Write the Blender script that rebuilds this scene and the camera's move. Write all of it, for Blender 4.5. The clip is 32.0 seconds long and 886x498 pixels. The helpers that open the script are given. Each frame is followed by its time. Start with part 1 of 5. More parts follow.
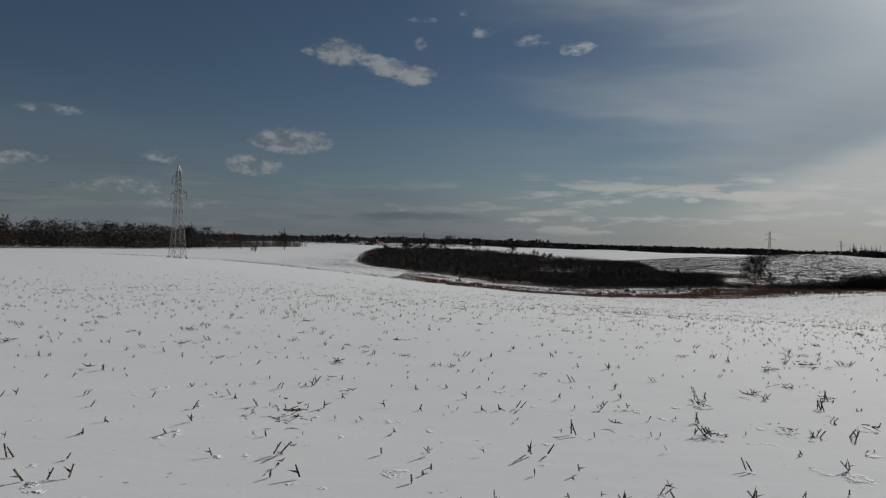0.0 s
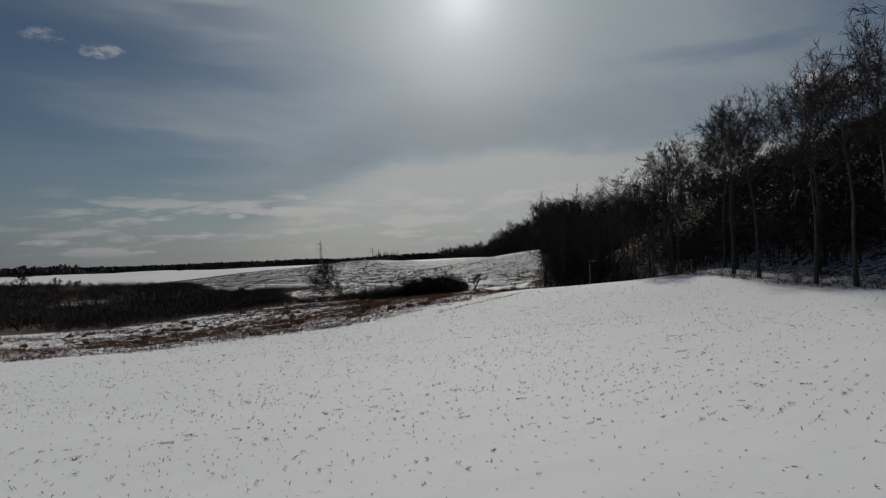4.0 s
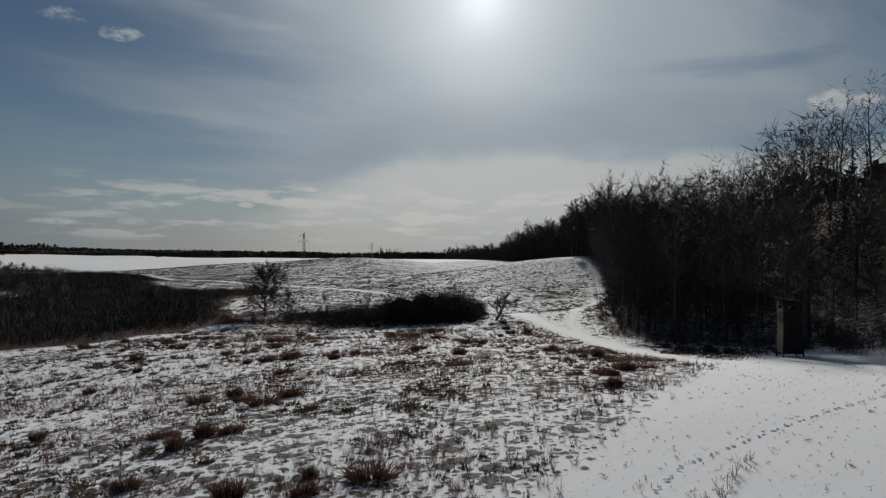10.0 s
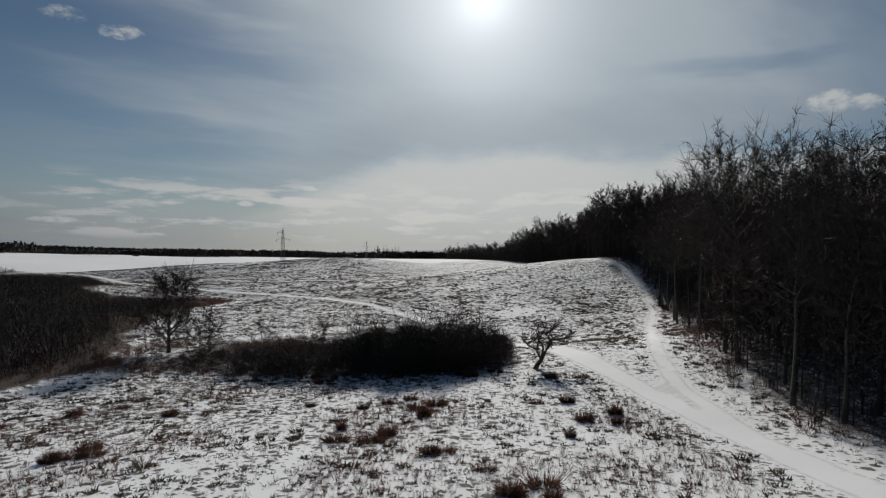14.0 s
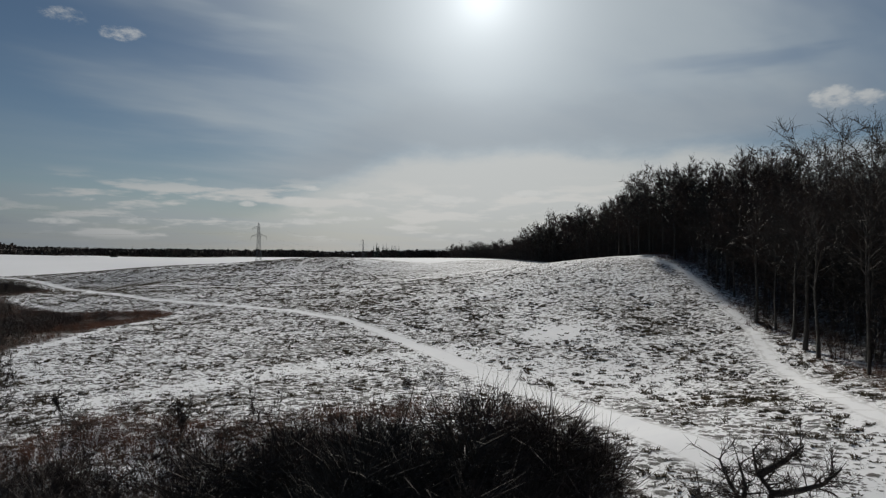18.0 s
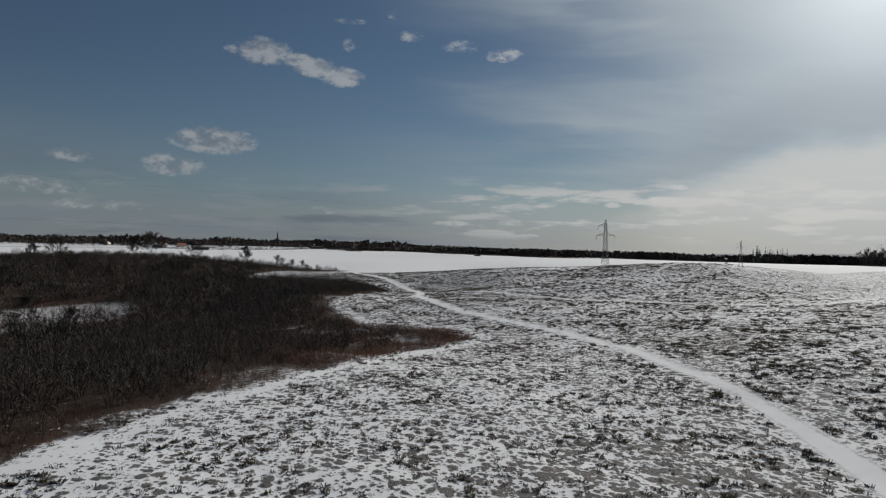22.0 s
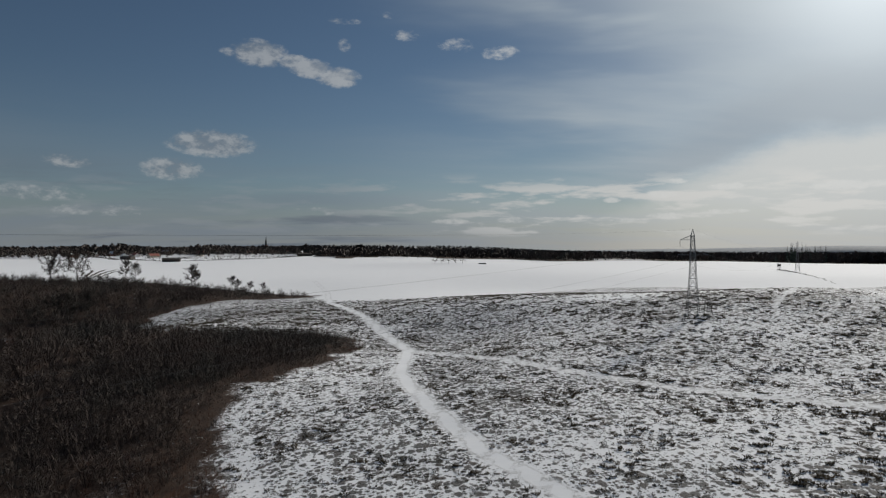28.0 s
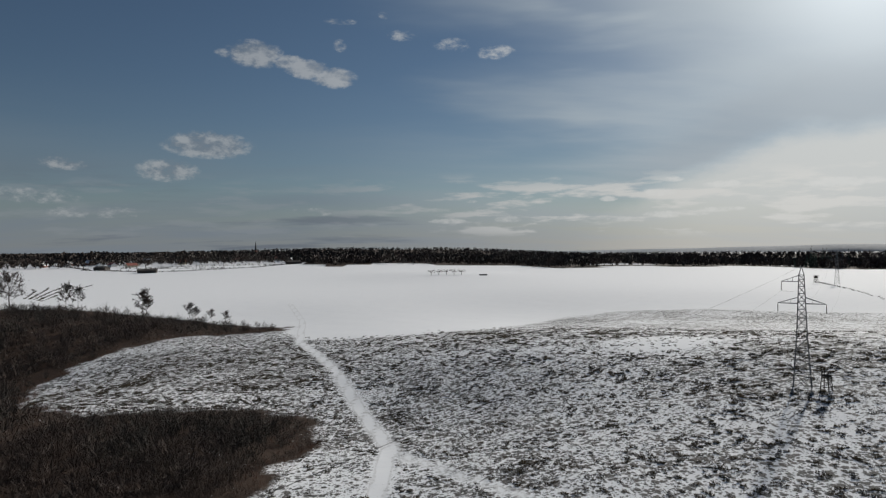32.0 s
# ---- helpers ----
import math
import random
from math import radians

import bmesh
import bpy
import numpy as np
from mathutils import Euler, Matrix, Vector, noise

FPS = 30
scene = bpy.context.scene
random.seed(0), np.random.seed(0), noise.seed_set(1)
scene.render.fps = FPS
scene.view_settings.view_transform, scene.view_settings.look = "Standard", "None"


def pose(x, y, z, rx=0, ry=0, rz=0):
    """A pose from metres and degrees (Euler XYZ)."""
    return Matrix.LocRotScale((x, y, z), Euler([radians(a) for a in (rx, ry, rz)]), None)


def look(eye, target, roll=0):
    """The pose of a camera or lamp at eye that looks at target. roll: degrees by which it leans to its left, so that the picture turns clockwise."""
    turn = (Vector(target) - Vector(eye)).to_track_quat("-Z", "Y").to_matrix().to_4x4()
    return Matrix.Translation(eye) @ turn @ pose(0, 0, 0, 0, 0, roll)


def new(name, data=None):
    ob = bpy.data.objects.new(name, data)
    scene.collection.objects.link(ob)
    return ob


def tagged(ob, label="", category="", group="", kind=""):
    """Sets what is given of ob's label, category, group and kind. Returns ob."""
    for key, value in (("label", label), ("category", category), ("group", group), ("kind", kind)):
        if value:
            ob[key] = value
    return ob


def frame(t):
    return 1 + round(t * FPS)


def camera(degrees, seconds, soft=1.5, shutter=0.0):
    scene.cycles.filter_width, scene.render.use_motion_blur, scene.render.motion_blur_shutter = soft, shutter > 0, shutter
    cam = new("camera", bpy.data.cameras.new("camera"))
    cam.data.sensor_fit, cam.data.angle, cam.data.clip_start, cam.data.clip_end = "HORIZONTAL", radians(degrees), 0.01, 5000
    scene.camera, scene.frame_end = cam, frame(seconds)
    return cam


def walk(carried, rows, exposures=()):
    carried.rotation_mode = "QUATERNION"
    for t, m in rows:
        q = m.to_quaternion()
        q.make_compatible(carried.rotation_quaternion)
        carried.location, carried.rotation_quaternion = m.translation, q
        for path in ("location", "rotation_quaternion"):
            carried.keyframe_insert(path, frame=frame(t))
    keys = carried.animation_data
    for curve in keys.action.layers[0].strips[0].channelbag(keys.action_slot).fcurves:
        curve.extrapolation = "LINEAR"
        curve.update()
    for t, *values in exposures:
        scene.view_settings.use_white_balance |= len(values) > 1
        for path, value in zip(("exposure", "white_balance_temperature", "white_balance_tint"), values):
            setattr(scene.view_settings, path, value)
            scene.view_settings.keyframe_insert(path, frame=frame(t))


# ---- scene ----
cam = camera(71.3, 32.0, soft=1.25)
PATH = [
    (0, (-297.74, -554.63, 7.03), (-297.09, -454.64, 6.46), 1.12),
    (0.5, (-297.65, -551.14, 6.98), (-294.86, -451.18, 6.54), 1.05),
    (1, (-297.57, -547.65, 6.98), (-289.61, -447.96, 6.71), 0.83),
    (1.5, (-298.24, -543.29, 7.11), (-282.11, -444.6, 7.04), 0.52),
    (2, (-297.63, -536.9, 7.27), (-270.75, -440.58, 7.53), -0.25),
    (2.5, (-295.82, -529.39, 7.19), (-258.05, -436.8, 7.63), -1.06),
    (3, (-293.19, -521.36, 7.15), (-244.76, -433.88, 7.74), -1.99),
    (3.5, (-289.66, -513.63, 7.23), (-231.26, -432.47, 7.98), -2.62),
    (4, (-285.38, -506.52, 7.31), (-220.31, -430.59, 8.23), -2.89),
    (4.5, (-280.66, -500.04, 7.4), (-215.23, -424.42, 8.43), -1.73),
    (6.5, (-261.41, -477.68, 7.87), (-197.19, -401.03, 8.85), -0.02),
    (7, (-256.11, -471.62, 8.26), (-191.98, -394.89, 9.2), 0.17),
    (7.5, (-250.44, -465.3, 8.37), (-186.37, -388.52, 9.3), 0.14),
    (8, (-244.95, -459.21, 8.5), (-180.9, -382.42, 9.39), 0.20),
    (8.5, (-239.75, -453.28, 8.57), (-175.64, -376.54, 9.39), 0.02),
    (9, (-234.96, -447.36, 8.67), (-170.81, -370.66, 9.47), -0.01),
    (9.5, (-229.75, -441.42, 8.7), (-165.57, -364.74, 9.62), 0.03),
    (10, (-224.56, -435.21, 8.71), (-160.31, -358.6, 9.58), 0.24),
    (10.5, (-219.59, -429.15, 8.79), (-155.3, -352.55, 9.56), 0.09),
    (11, (-214.52, -423.15, 8.87), (-150.29, -346.51, 9.68), 0.14),
    (11.5, (-209.52, -417.0, 8.87), (-145.21, -340.42, 9.65), 0.22),
    (12, (-204.33, -410.61, 8.91), (-140.07, -334.0, 9.76), 0.33),
    (12.5, (-199.24, -404.21, 9.01), (-134.91, -327.65, 9.85), 0.49),
    (13, (-194.11, -398.19, 9.08), (-129.86, -321.57, 9.87), 0.36),
    (13.5, (-189.19, -392.13, 9.18), (-124.89, -315.55, 9.92), 0.28),
    (14, (-184.1, -386.25, 9.21), (-119.8, -309.67, 9.96), 0.38),
    (14.5, (-179.28, -380.21, 9.16), (-114.87, -303.72, 9.98), 0.52),
    (16.5, (-163.19, -361.99, 8.77), (-98.85, -285.44, 9.29), -0.07),
    (17, (-157.41, -354.54, 8.66), (-93.18, -277.89, 9.27), 0.57),
    (17.5, (-151.58, -346.89, 8.69), (-87.36, -270.23, 9.2), 0.16),
    (18, (-145.69, -339.55, 8.76), (-81.64, -262.76, 9.31), -0.02),
    (18.5, (-140.16, -332.11, 8.91), (-76.86, -254.69, 9.46), 0.12),
    (19, (-134.49, -324.76, 9.09), (-73.68, -245.38, 9.65), 0.18),
    (19.5, (-128.82, -317.85, 9.33), (-74.35, -233.99, 9.76), 0.25),
    (20, (-123.38, -311.38, 9.48), (-79.31, -221.61, 9.77), 0.64),
    (20.5, (-118.63, -304.91, 9.5), (-93.67, -208.07, 9.56), 2.80),
    (21, (-115.68, -296.71, 9.6), (-103.56, -197.45, 9.73), 3.67),
    (21.5, (-113.02, -287.81, 9.72), (-102.17, -188.4, 9.85), 2.52),
    (22, (-110.99, -278.77, 9.85), (-98.82, -179.51, 10.03), 1.09),
    (22.5, (-109.12, -269.54, 9.95), (-96.28, -170.37, 10.11), 0.55),
    (23, (-107.72, -260.18, 10.06), (-94.36, -161.08, 10.16), 0.41),
    (23.5, (-106.28, -251.19, 10.18), (-92.88, -152.09, 10.17), 0.44),
    (24, (-105.19, -242.25, 10.15), (-91.23, -143.23, 10.15), 0.29),
    (24.5, (-103.98, -233.41, 10.17), (-89.29, -134.5, 10.12), -0.04),
    (25, (-103.11, -225.15, 10.58), (-88.97, -126.16, 10.48), 0.02),
    (25.5, (-102.06, -217.22, 11.84), (-89.42, -118.02, 11.73), 0.29),
    (26, (-101.06, -209.49, 13.47), (-88.36, -110.3, 13.33), 0.10),
    (26.5, (-100.15, -201.71, 15.23), (-87.44, -102.52, 15.1), -0.03),
    (28.5, (-97.57, -169.26, 21.85), (-85.46, -69.99, 21.78), -0.11),
    (29, (-96.65, -161.63, 23.63), (-84.43, -62.38, 23.52), -0.14),
    (29.5, (-95.55, -153.95, 25.4), (-83.37, -54.69, 25.32), -0.20),
    (30, (-94.49, -146.68, 27.19), (-82.35, -47.42, 27.09), -0.22),
    (30.5, (-93.52, -139.5, 28.85), (-81.22, -40.26, 28.75), -0.17),
    (31, (-92.38, -132.38, 29.99), (-79.9, -33.16, 29.9), -0.32),
    (31.5, (-91.34, -125.41, 30.18), (-78.83, -26.19, 30.12), -0.47),
    (32, (-90.64, -118.75, 30.38), (-78.03, -19.55, 30.27), -0.56),
]
# the film brightens a little on the way
EXPOSURES = [(0, -0.13, 6500, 9), (3, -0.26, 6500, 9), (4.5, -0.32, 6500, 9), (7, -0.19, 6500, 9), (10, 0.0, 6500, 9), (14, 0.20, 6500, 9), (20, 0.20, 6500, 9), (26, 0.34, 6500, 9), (32, 0.36, 6500, 9)]
walk(cam, [(t, look(eye, target, roll)) for t, eye, target, roll in PATH], EXPOSURES)

# ---- world, sun ----
SUN_AZ, SUN_EL = radians(43.5), radians(22.5)   # clockwise from +y
SUN_DIR = Vector((math.sin(SUN_AZ) * math.cos(SUN_EL), math.cos(SUN_AZ) * math.cos(SUN_EL), math.sin(SUN_EL)))


class Nodes:
    """Short hand for building a node tree."""

    def __init__(self, tree, fresh=True):
        self.tree = tree
        if fresh:
            tree.nodes.clear()

    def add(self, kind, **props):
        n = self.tree.nodes.new(kind)
        for key, value in props.items():
            if key in n.inputs:
                self.put(value, n.inputs[key])
        return n

    def put(self, value, socket):
        if isinstance(value, bpy.types.NodeSocket):
            self.tree.links.new(value, socket)
        else:
            socket.default_value = value

    def add_attr(self, name):
        n = self.tree.nodes.new("ShaderNodeAttribute")
        n.attribute_name = name
        return n.outputs["Fac"]

    def math(self, op, a, b=0.0, c=0.0, clamp=False):
        n = self.tree.nodes.new("ShaderNodeMath")
        n.operation, n.use_clamp = op, clamp
        for s, v in zip(n.inputs, (a, b, c)):
            self.put(v, s)
        return n.outputs[0]

    def vec(self, op, a, b=(0, 0, 0)):
        n = self.tree.nodes.new("ShaderNodeVectorMath")
        n.operation = op
        self.put(a, n.inputs[0])
        if op == "SCALE":
            self.put(b, n.inputs[3])
        else:
            self.put(b, n.inputs[1])
        return n.outputs[1] if op in ("DOT_PRODUCT", "LENGTH", "DISTANCE") else n.outputs[0]

    def noise(self, vector, scale, detail=4.0, rough=0.55, out=0):
        n = self.tree.nodes.new("ShaderNodeTexNoise")
        self.put(vector, n.inputs["Vector"])
        self.put(scale, n.inputs["Scale"])
        self.put(detail, n.inputs["Detail"])
        self.put(rough, n.inputs["Roughness"])
        return n.outputs[out]

    def step(self, value, low, high, to_low=0.0, to_high=1.0):
        n = self.tree.nodes.new("ShaderNodeMapRange")
        n.interpolation_type = "SMOOTHSTEP"
        for s, v in zip(n.inputs, (value, low, high, to_low, to_high)):
            self.put(v, s)
        return n.outputs[0]

    def mix(self, fac, a, b):
        n = self.tree.nodes.new("ShaderNodeMix")
        n.data_type = "RGBA"
        self.put(fac, n.inputs[0])
        for v, s in ((a, n.inputs[6]), (b, n.inputs[7])):
            self.put((*v, 1) if isinstance(v, tuple) and len(v) == 3 else v, s)
        return n.outputs[2]


def make_world():
    """Blue winter sky with a bright veil of high cloud round the sun and small cumulus."""
    world = bpy.data.worlds.new("winter_sky")
    scene.world = world
    world.use_nodes = True
    k = Nodes(world.node_tree)
    sky = k.tree.nodes.new("ShaderNodeTexSky")
    sky.sky_type, sky.sun_disc = "NISHITA", False
    sky.sun_elevation, sky.sun_rotation = SUN_EL, SUN_AZ
    sky.air_density, sky.dust_density, sky.ozone_density = 1.0, 0.15, 3.0
    clear = k.vec("SCALE", sky.outputs[0], 0.60)
    d = k.tree.nodes.new("ShaderNodeTexCoord").outputs["Generated"]
    split = k.tree.nodes.new("ShaderNodeSeparateXYZ")
    k.put(d, split.inputs[0])
    x, y, z = split.outputs
    near = k.vec("DOT_PRODUCT", d, tuple(SUN_DIR))
    # the sky seen as a flat layer of cloud, so that it draws together towards the horizon
    layer = k.vec("SCALE", d, k.math("DIVIDE", 1.0, k.math("ADD", k.math("MAXIMUM", z, 0.0), 0.10)))
    streak = k.vec("MULTIPLY", layer, (0.7, 1.6, 1.0))
    cirrus = k.noise(streak, 0.55, 5, 0.55)
    soft = k.noise(layer, 0.9, 3, 0.5)
    # thin veil: thick near the sun, fading to the blue side
    veil = k.step(k.math("ADD", near, k.math("MULTIPLY", k.math("SUBTRACT", cirrus, 0.5), 0.55)), 0.74, 1.03)
    low = k.step(z, 0.27, 0.0)
    veil = k.math("MAXIMUM", k.math("MULTIPLY", veil, 0.9), k.math("MULTIPLY", low, k.step(cirrus, 0.30, 0.72, 0.25, 0.85)))
    # long streaks of clear sky between the sheets of veil
    sheet = k.noise(k.vec("MULTIPLY", d, (1.6, 1.6, 11.0)), 1.25, 4, 0.5)
    gap = k.math("MULTIPLY", k.step(sheet, 0.47, 0.60), k.math("MULTIPLY", k.step(near, 0.985, 0.93), k.step(z, 0.06, 0.13)))
    veil = k.math("MULTIPLY", veil, k.math("SUBTRACT", 1.0, k.math("MULTIPLY", gap, 0.5)))
    glow = k.step(near, 0.60, 0.97)
    white = k.mix(glow, (2.3, 2.9, 3.6), (6.1, 6.9, 7.5))
    sky1 = k.mix(veil, clear, white)
    haze = k.math("MULTIPLY", k.step(z, 0.10, 0.0), 0.75)
    sky1 = k.mix(haze, sky1, k.mix(glow, (2.7, 3.1, 3.6), (5.3, 5.5, 5.6)))
    # grey banks low down away from the sun
    bank = k.math("MULTIPLY", k.step(k.noise(k.vec("MULTIPLY", layer, (0.5, 0.9, 1)), 0.8, 5, 0.6), 0.52, 0.66), k.step(z, 0.16, 0.03))
    bank = k.math("MULTIPLY", bank, k.step(near, 0.85, 0.55))
    sky2 = k.mix(k.math("MULTIPLY", bank, 0.75), sky1, (1.7, 2.0, 2.5))
    # a bright warm bank of cloud low down under the sun
    az = k.math("ARCTAN2", x, y)
    billow = k.noise(k.vec("MULTIPLY", d, (1, 1, 2.2)), 5.5, 6, 0.6)
    brow = k.math("ADD", k.step(az, 0.36, 0.68, 0.055, 0.150), k.math("MULTIPLY", k.math("SUBTRACT", billow, 0.5), 0.085))
    over = k.math("SUBTRACT", z, brow)
    reach = k.math("MULTIPLY", k.step(az, 0.30, 0.55), k.step(az, 1.75, 1.05))
    slate = k.math("MULTIPLY", k.math("MULTIPLY", k.step(over, 0.0, 0.03), k.step(over, 0.12, 0.05)), reach)
    sky2 = k.mix(k.math("MULTIPLY", slate, 0.36), sky2, (3.7, 4.2, 4.9))
    warm = k.math("MULTIPLY", k.step(over, 0.014, -0.02), reach)
    sky2 = k.mix(k.math("MULTIPLY", warm, k.step(z, 0.0, 0.10, 0.38, 0.66)), sky2, (9.2, 9.1, 8.7))
    # rows of little flat clouds close to the horizon
    rows = k.noise(k.vec("MULTIPLY", d, (8.0, 8.0, 46.0)), 1.0, 5, 0.55)
    rows = k.math("MULTIPLY", k.step(rows, 0.50, 0.62), k.math("MULTIPLY", k.step(z, 0.012, 0.03), k.step(z, 0.125, 0.085)))
    sky2 = k.mix(k.math("MULTIPLY", rows, k.step(near, 0.6, 0.85, 0.25, 0.85)), sky2, k.mix(glow, (4.0, 4.3, 4.7), (9.4, 9.3, 9.0)))
    # small cumulus: a soft noise cut out inside the ovals where the clouds stand
    total = None
    for yaw, el, wide, high, dense in CUMULUS:
        a = radians(yaw)
        c = Vector((-math.sin(a) * math.cos(radians(el)), math.cos(a) * math.cos(radians(el)), math.sin(radians(el))))
        side = Vector((math.cos(a), math.sin(a), 0))
        top = side.cross(c).normalized() * -1
        u = k.math("DIVIDE", k.vec("DOT_PRODUCT", d, tuple(side)), radians(wide))
        v = k.math("DIVIDE", k.math("SUBTRACT", k.vec("DOT_PRODUCT", d, tuple(top)), 0.0), radians(high))
        front = k.step(k.vec("DOT_PRODUCT", d, tuple(c)), 0.8, 0.9)
        r = k.math("ADD", k.math("MULTIPLY", u, u), k.math("MULTIPLY", v, v))
        m = k.math("MULTIPLY", k.math("MULTIPLY", k.step(r, 1.0, 0.0), dense), front)
        total = m if total is None else k.math("MAXIMUM", total, m)
    puff = k.noise(k.vec("MULTIPLY", d, (1, 1, 1.7)), 38.0, 5, 0.6)
    wisp = k.noise(k.vec("MULTIPLY", d, (1, 1, 2.0)), 105.0, 4, 0.65)
    ragged = k.math("ADD", k.math("MULTIPLY", k.math("SUBTRACT", puff, 0.5), 2.3), k.math("MULTIPLY", k.math("SUBTRACT", wisp, 0.5), 1.3))
    cum = k.step(k.math("ADD", total, ragged), 0.0, 1.15)
    cum = k.math("MULTIPLY", cum, k.step(total, 0.02, 0.3))
    shade = k.mix(k.step(puff, 0.4, 0.62), (2.6, 3.0, 3.5), (5.6, 5.8, 6.0))
    lit = k.mix(glow, shade, (9.6, 9.6, 9.4))
    sky3 = k.mix(k.math("MULTIPLY", cum, 0.68), sky2, lit)
    # the blaze round the sun behind the veil
    core = k.math("POWER", k.math("MAXIMUM", near, 0.0), 1100.0)
    halo = k.math("MULTIPLY", k.math("POWER", k.math("MAXIMUM", near, 0.0), 110.0), k.math("ADD", 0.75, k.math("MULTIPLY", soft, 0.5)))
    sky4 = k.vec("ADD", sky3, k.vec("SCALE", (0.95, 0.98, 0.99), k.math("ADD", k.math("MULTIPLY", core, 4.5), k.math("ADD", k.math("MULTIPLY", halo, 7.5), k.math("MULTIPLY", k.step(near, 0.88, 1.0), 1.0)))))
    bg = k.tree.nodes.new("ShaderNodeBackground")
    k.put(sky4, bg.inputs[0])
    bg.inputs[1].default_value = 0.05
    out = k.tree.nodes.new("ShaderNodeOutputWorld")
    k.put(bg.outputs[0], out.inputs[0])


# yaw to the left of +y, elevation, half width, half height (degrees), density
CUMULUS = [
    (9.5, 16.9, 2.8, 1.4, 1.2), (4.9, 15.9, 2.4, 1.0, 1.2), (2.6, 15.3, 2.4, 1.1, 1.2), (6.6, 16.4, 1.8, 0.8, 1), (12.1, 16.8, 1.0, 0.5, 0.45), (2.0, 20.0, 1.7, 0.4, 0.55), (-1.9, 20.6, 0.8, 0.4, 0.4), (2.1, 18.0, 0.8, 0.7, 0.5), (-3.6, 19.0, 1.6, 0.6, 0.55),
    (-8.4, 18.2, 2.4, 0.8, 0.4), (13.5, 9.1, 4.4, 1.4, 1.2), (16.7, 6.8, 3.0, 1.2, 0.9), (24.3, 7.0, 2.1, 0.7, 0.65), (-26.7, 4.7, 2.2, 0.4, 1), (-31.8, 5.2, 2.1, 0.4, 1), (-22.3, 4.3, 1.0, 0.3, 0.9), (-40.4, 4.9, 3.4, 0.5, 1),
    (-27.6, 5.8, 1.3, 0.3, 0.7), (-26.9, 2.8, 2.1, 0.4, 0.8), (-7.7, 2.5, 2.2, 0.3, 0.7), (-13.5, 2.6, 1.8, 0.4, 0.7), (-9.9, 4.3, 0.7, 0.2, 0.6), (-31.4, 3.1, 2.4, 0.3, 0.8), (-18.4, 5.2, 1.0, 0.2, 0.4), (-12.3, 17.5, 2.2, 0.8, 0.6),
    (-72.1, 12.0, 1.9, 1.2, 1), (-74.3, 11.7, 1.9, 0.8, 0.8), (-48.1, 5.4, 2.4, 0.4, 0.9), (-45.0, 2.1, 3.1, 0.3, 0.6), (-23.5, 2.5, 2.1, 0.3, 0.5), (27.0, 4.4, 5.0, 0.8, 0.6), (32.4, 10.0, 3.0, 0.6, 0.5), (34.7, 6.1, 3.2, 0.7, 0.6), (22.0, 3.2, 5.0, 0.6, 0.55), (4.6, 3.4, 3.0, 0.5, 0.4),
]
make_world()
sun = new("sun", bpy.data.lights.new("sun", "SUN"))
sun.data.energy, sun.data.angle, sun.data.color = 3.6, radians(2.5), (1.0, 0.95, 0.87)
sun.matrix_world = look((0, 0, 200), Vector((0, 0, 200)) - SUN_DIR)

# ---- materials ----


def material(name, rough=0.8):
    m = bpy.data.materials.new(name)
    m.use_nodes = True
    k = Nodes(m.node_tree)
    b = k.tree.nodes.new("ShaderNodeBsdfPrincipled")
    b.inputs["Roughness"].default_value = rough
    o = k.tree.nodes.new("ShaderNodeOutputMaterial")
    k.put(b.outputs[0], o.inputs[0])
    return m, k, b


def where(k):
    return k.tree.nodes.new("ShaderNodeTexCoord").outputs["Object"]


def bump(k, b, height, strength, distance):
    n = k.tree.nodes.new("ShaderNodeBump")
    k.put(height, n.inputs["Height"])
    n.inputs["Strength"].default_value, n.inputs["Distance"].default_value = strength, distance
    k.put(n.outputs[0], b.inputs["Normal"])


def plain(name, low, high, scale, rough=0.85, metal=0.0):
    """A surface whose colour wanders between two tones at two scales."""
    m, k, b = material(name, rough)
    p = where(k)
    coarse, fine = k.noise(p, scale, 3), k.noise(p, scale * 9, 2)
    k.put(k.mix(k.step(k.math("ADD", k.math("MULTIPLY", coarse, 0.65), k.math("MULTIPLY", fine, 0.35)), 0.35, 0.65), low, high), b.inputs["Base Color"])
    b.inputs["Metallic"].default_value = metal
    bump(k, b, fine, 0.3, 0.02)
    return m


def leafy(name, low, high, scale):
    """Thin dead blades: matt, and lit through from behind."""
    m = plain(name, low, high, scale)
    k = Nodes(m.node_tree, False)
    b = next(n for n in k.tree.nodes if n.type == "BSDF_PRINCIPLED")
    o = next(n for n in k.tree.nodes if n.type == "OUTPUT_MATERIAL")
    glow = k.tree.nodes.new("ShaderNodeBsdfTranslucent")
    k.put(b.inputs["Base Color"].links[0].from_socket, glow.inputs["Color"])
    both = k.tree.nodes.new("ShaderNodeMixShader")
    both.inputs[0].default_value = 0.3
    k.put(b.outputs[0], both.inputs[1])
    k.put(glow.outputs[0], both.inputs[2])
    k.put(both.outputs[0], o.inputs[0])
    return m


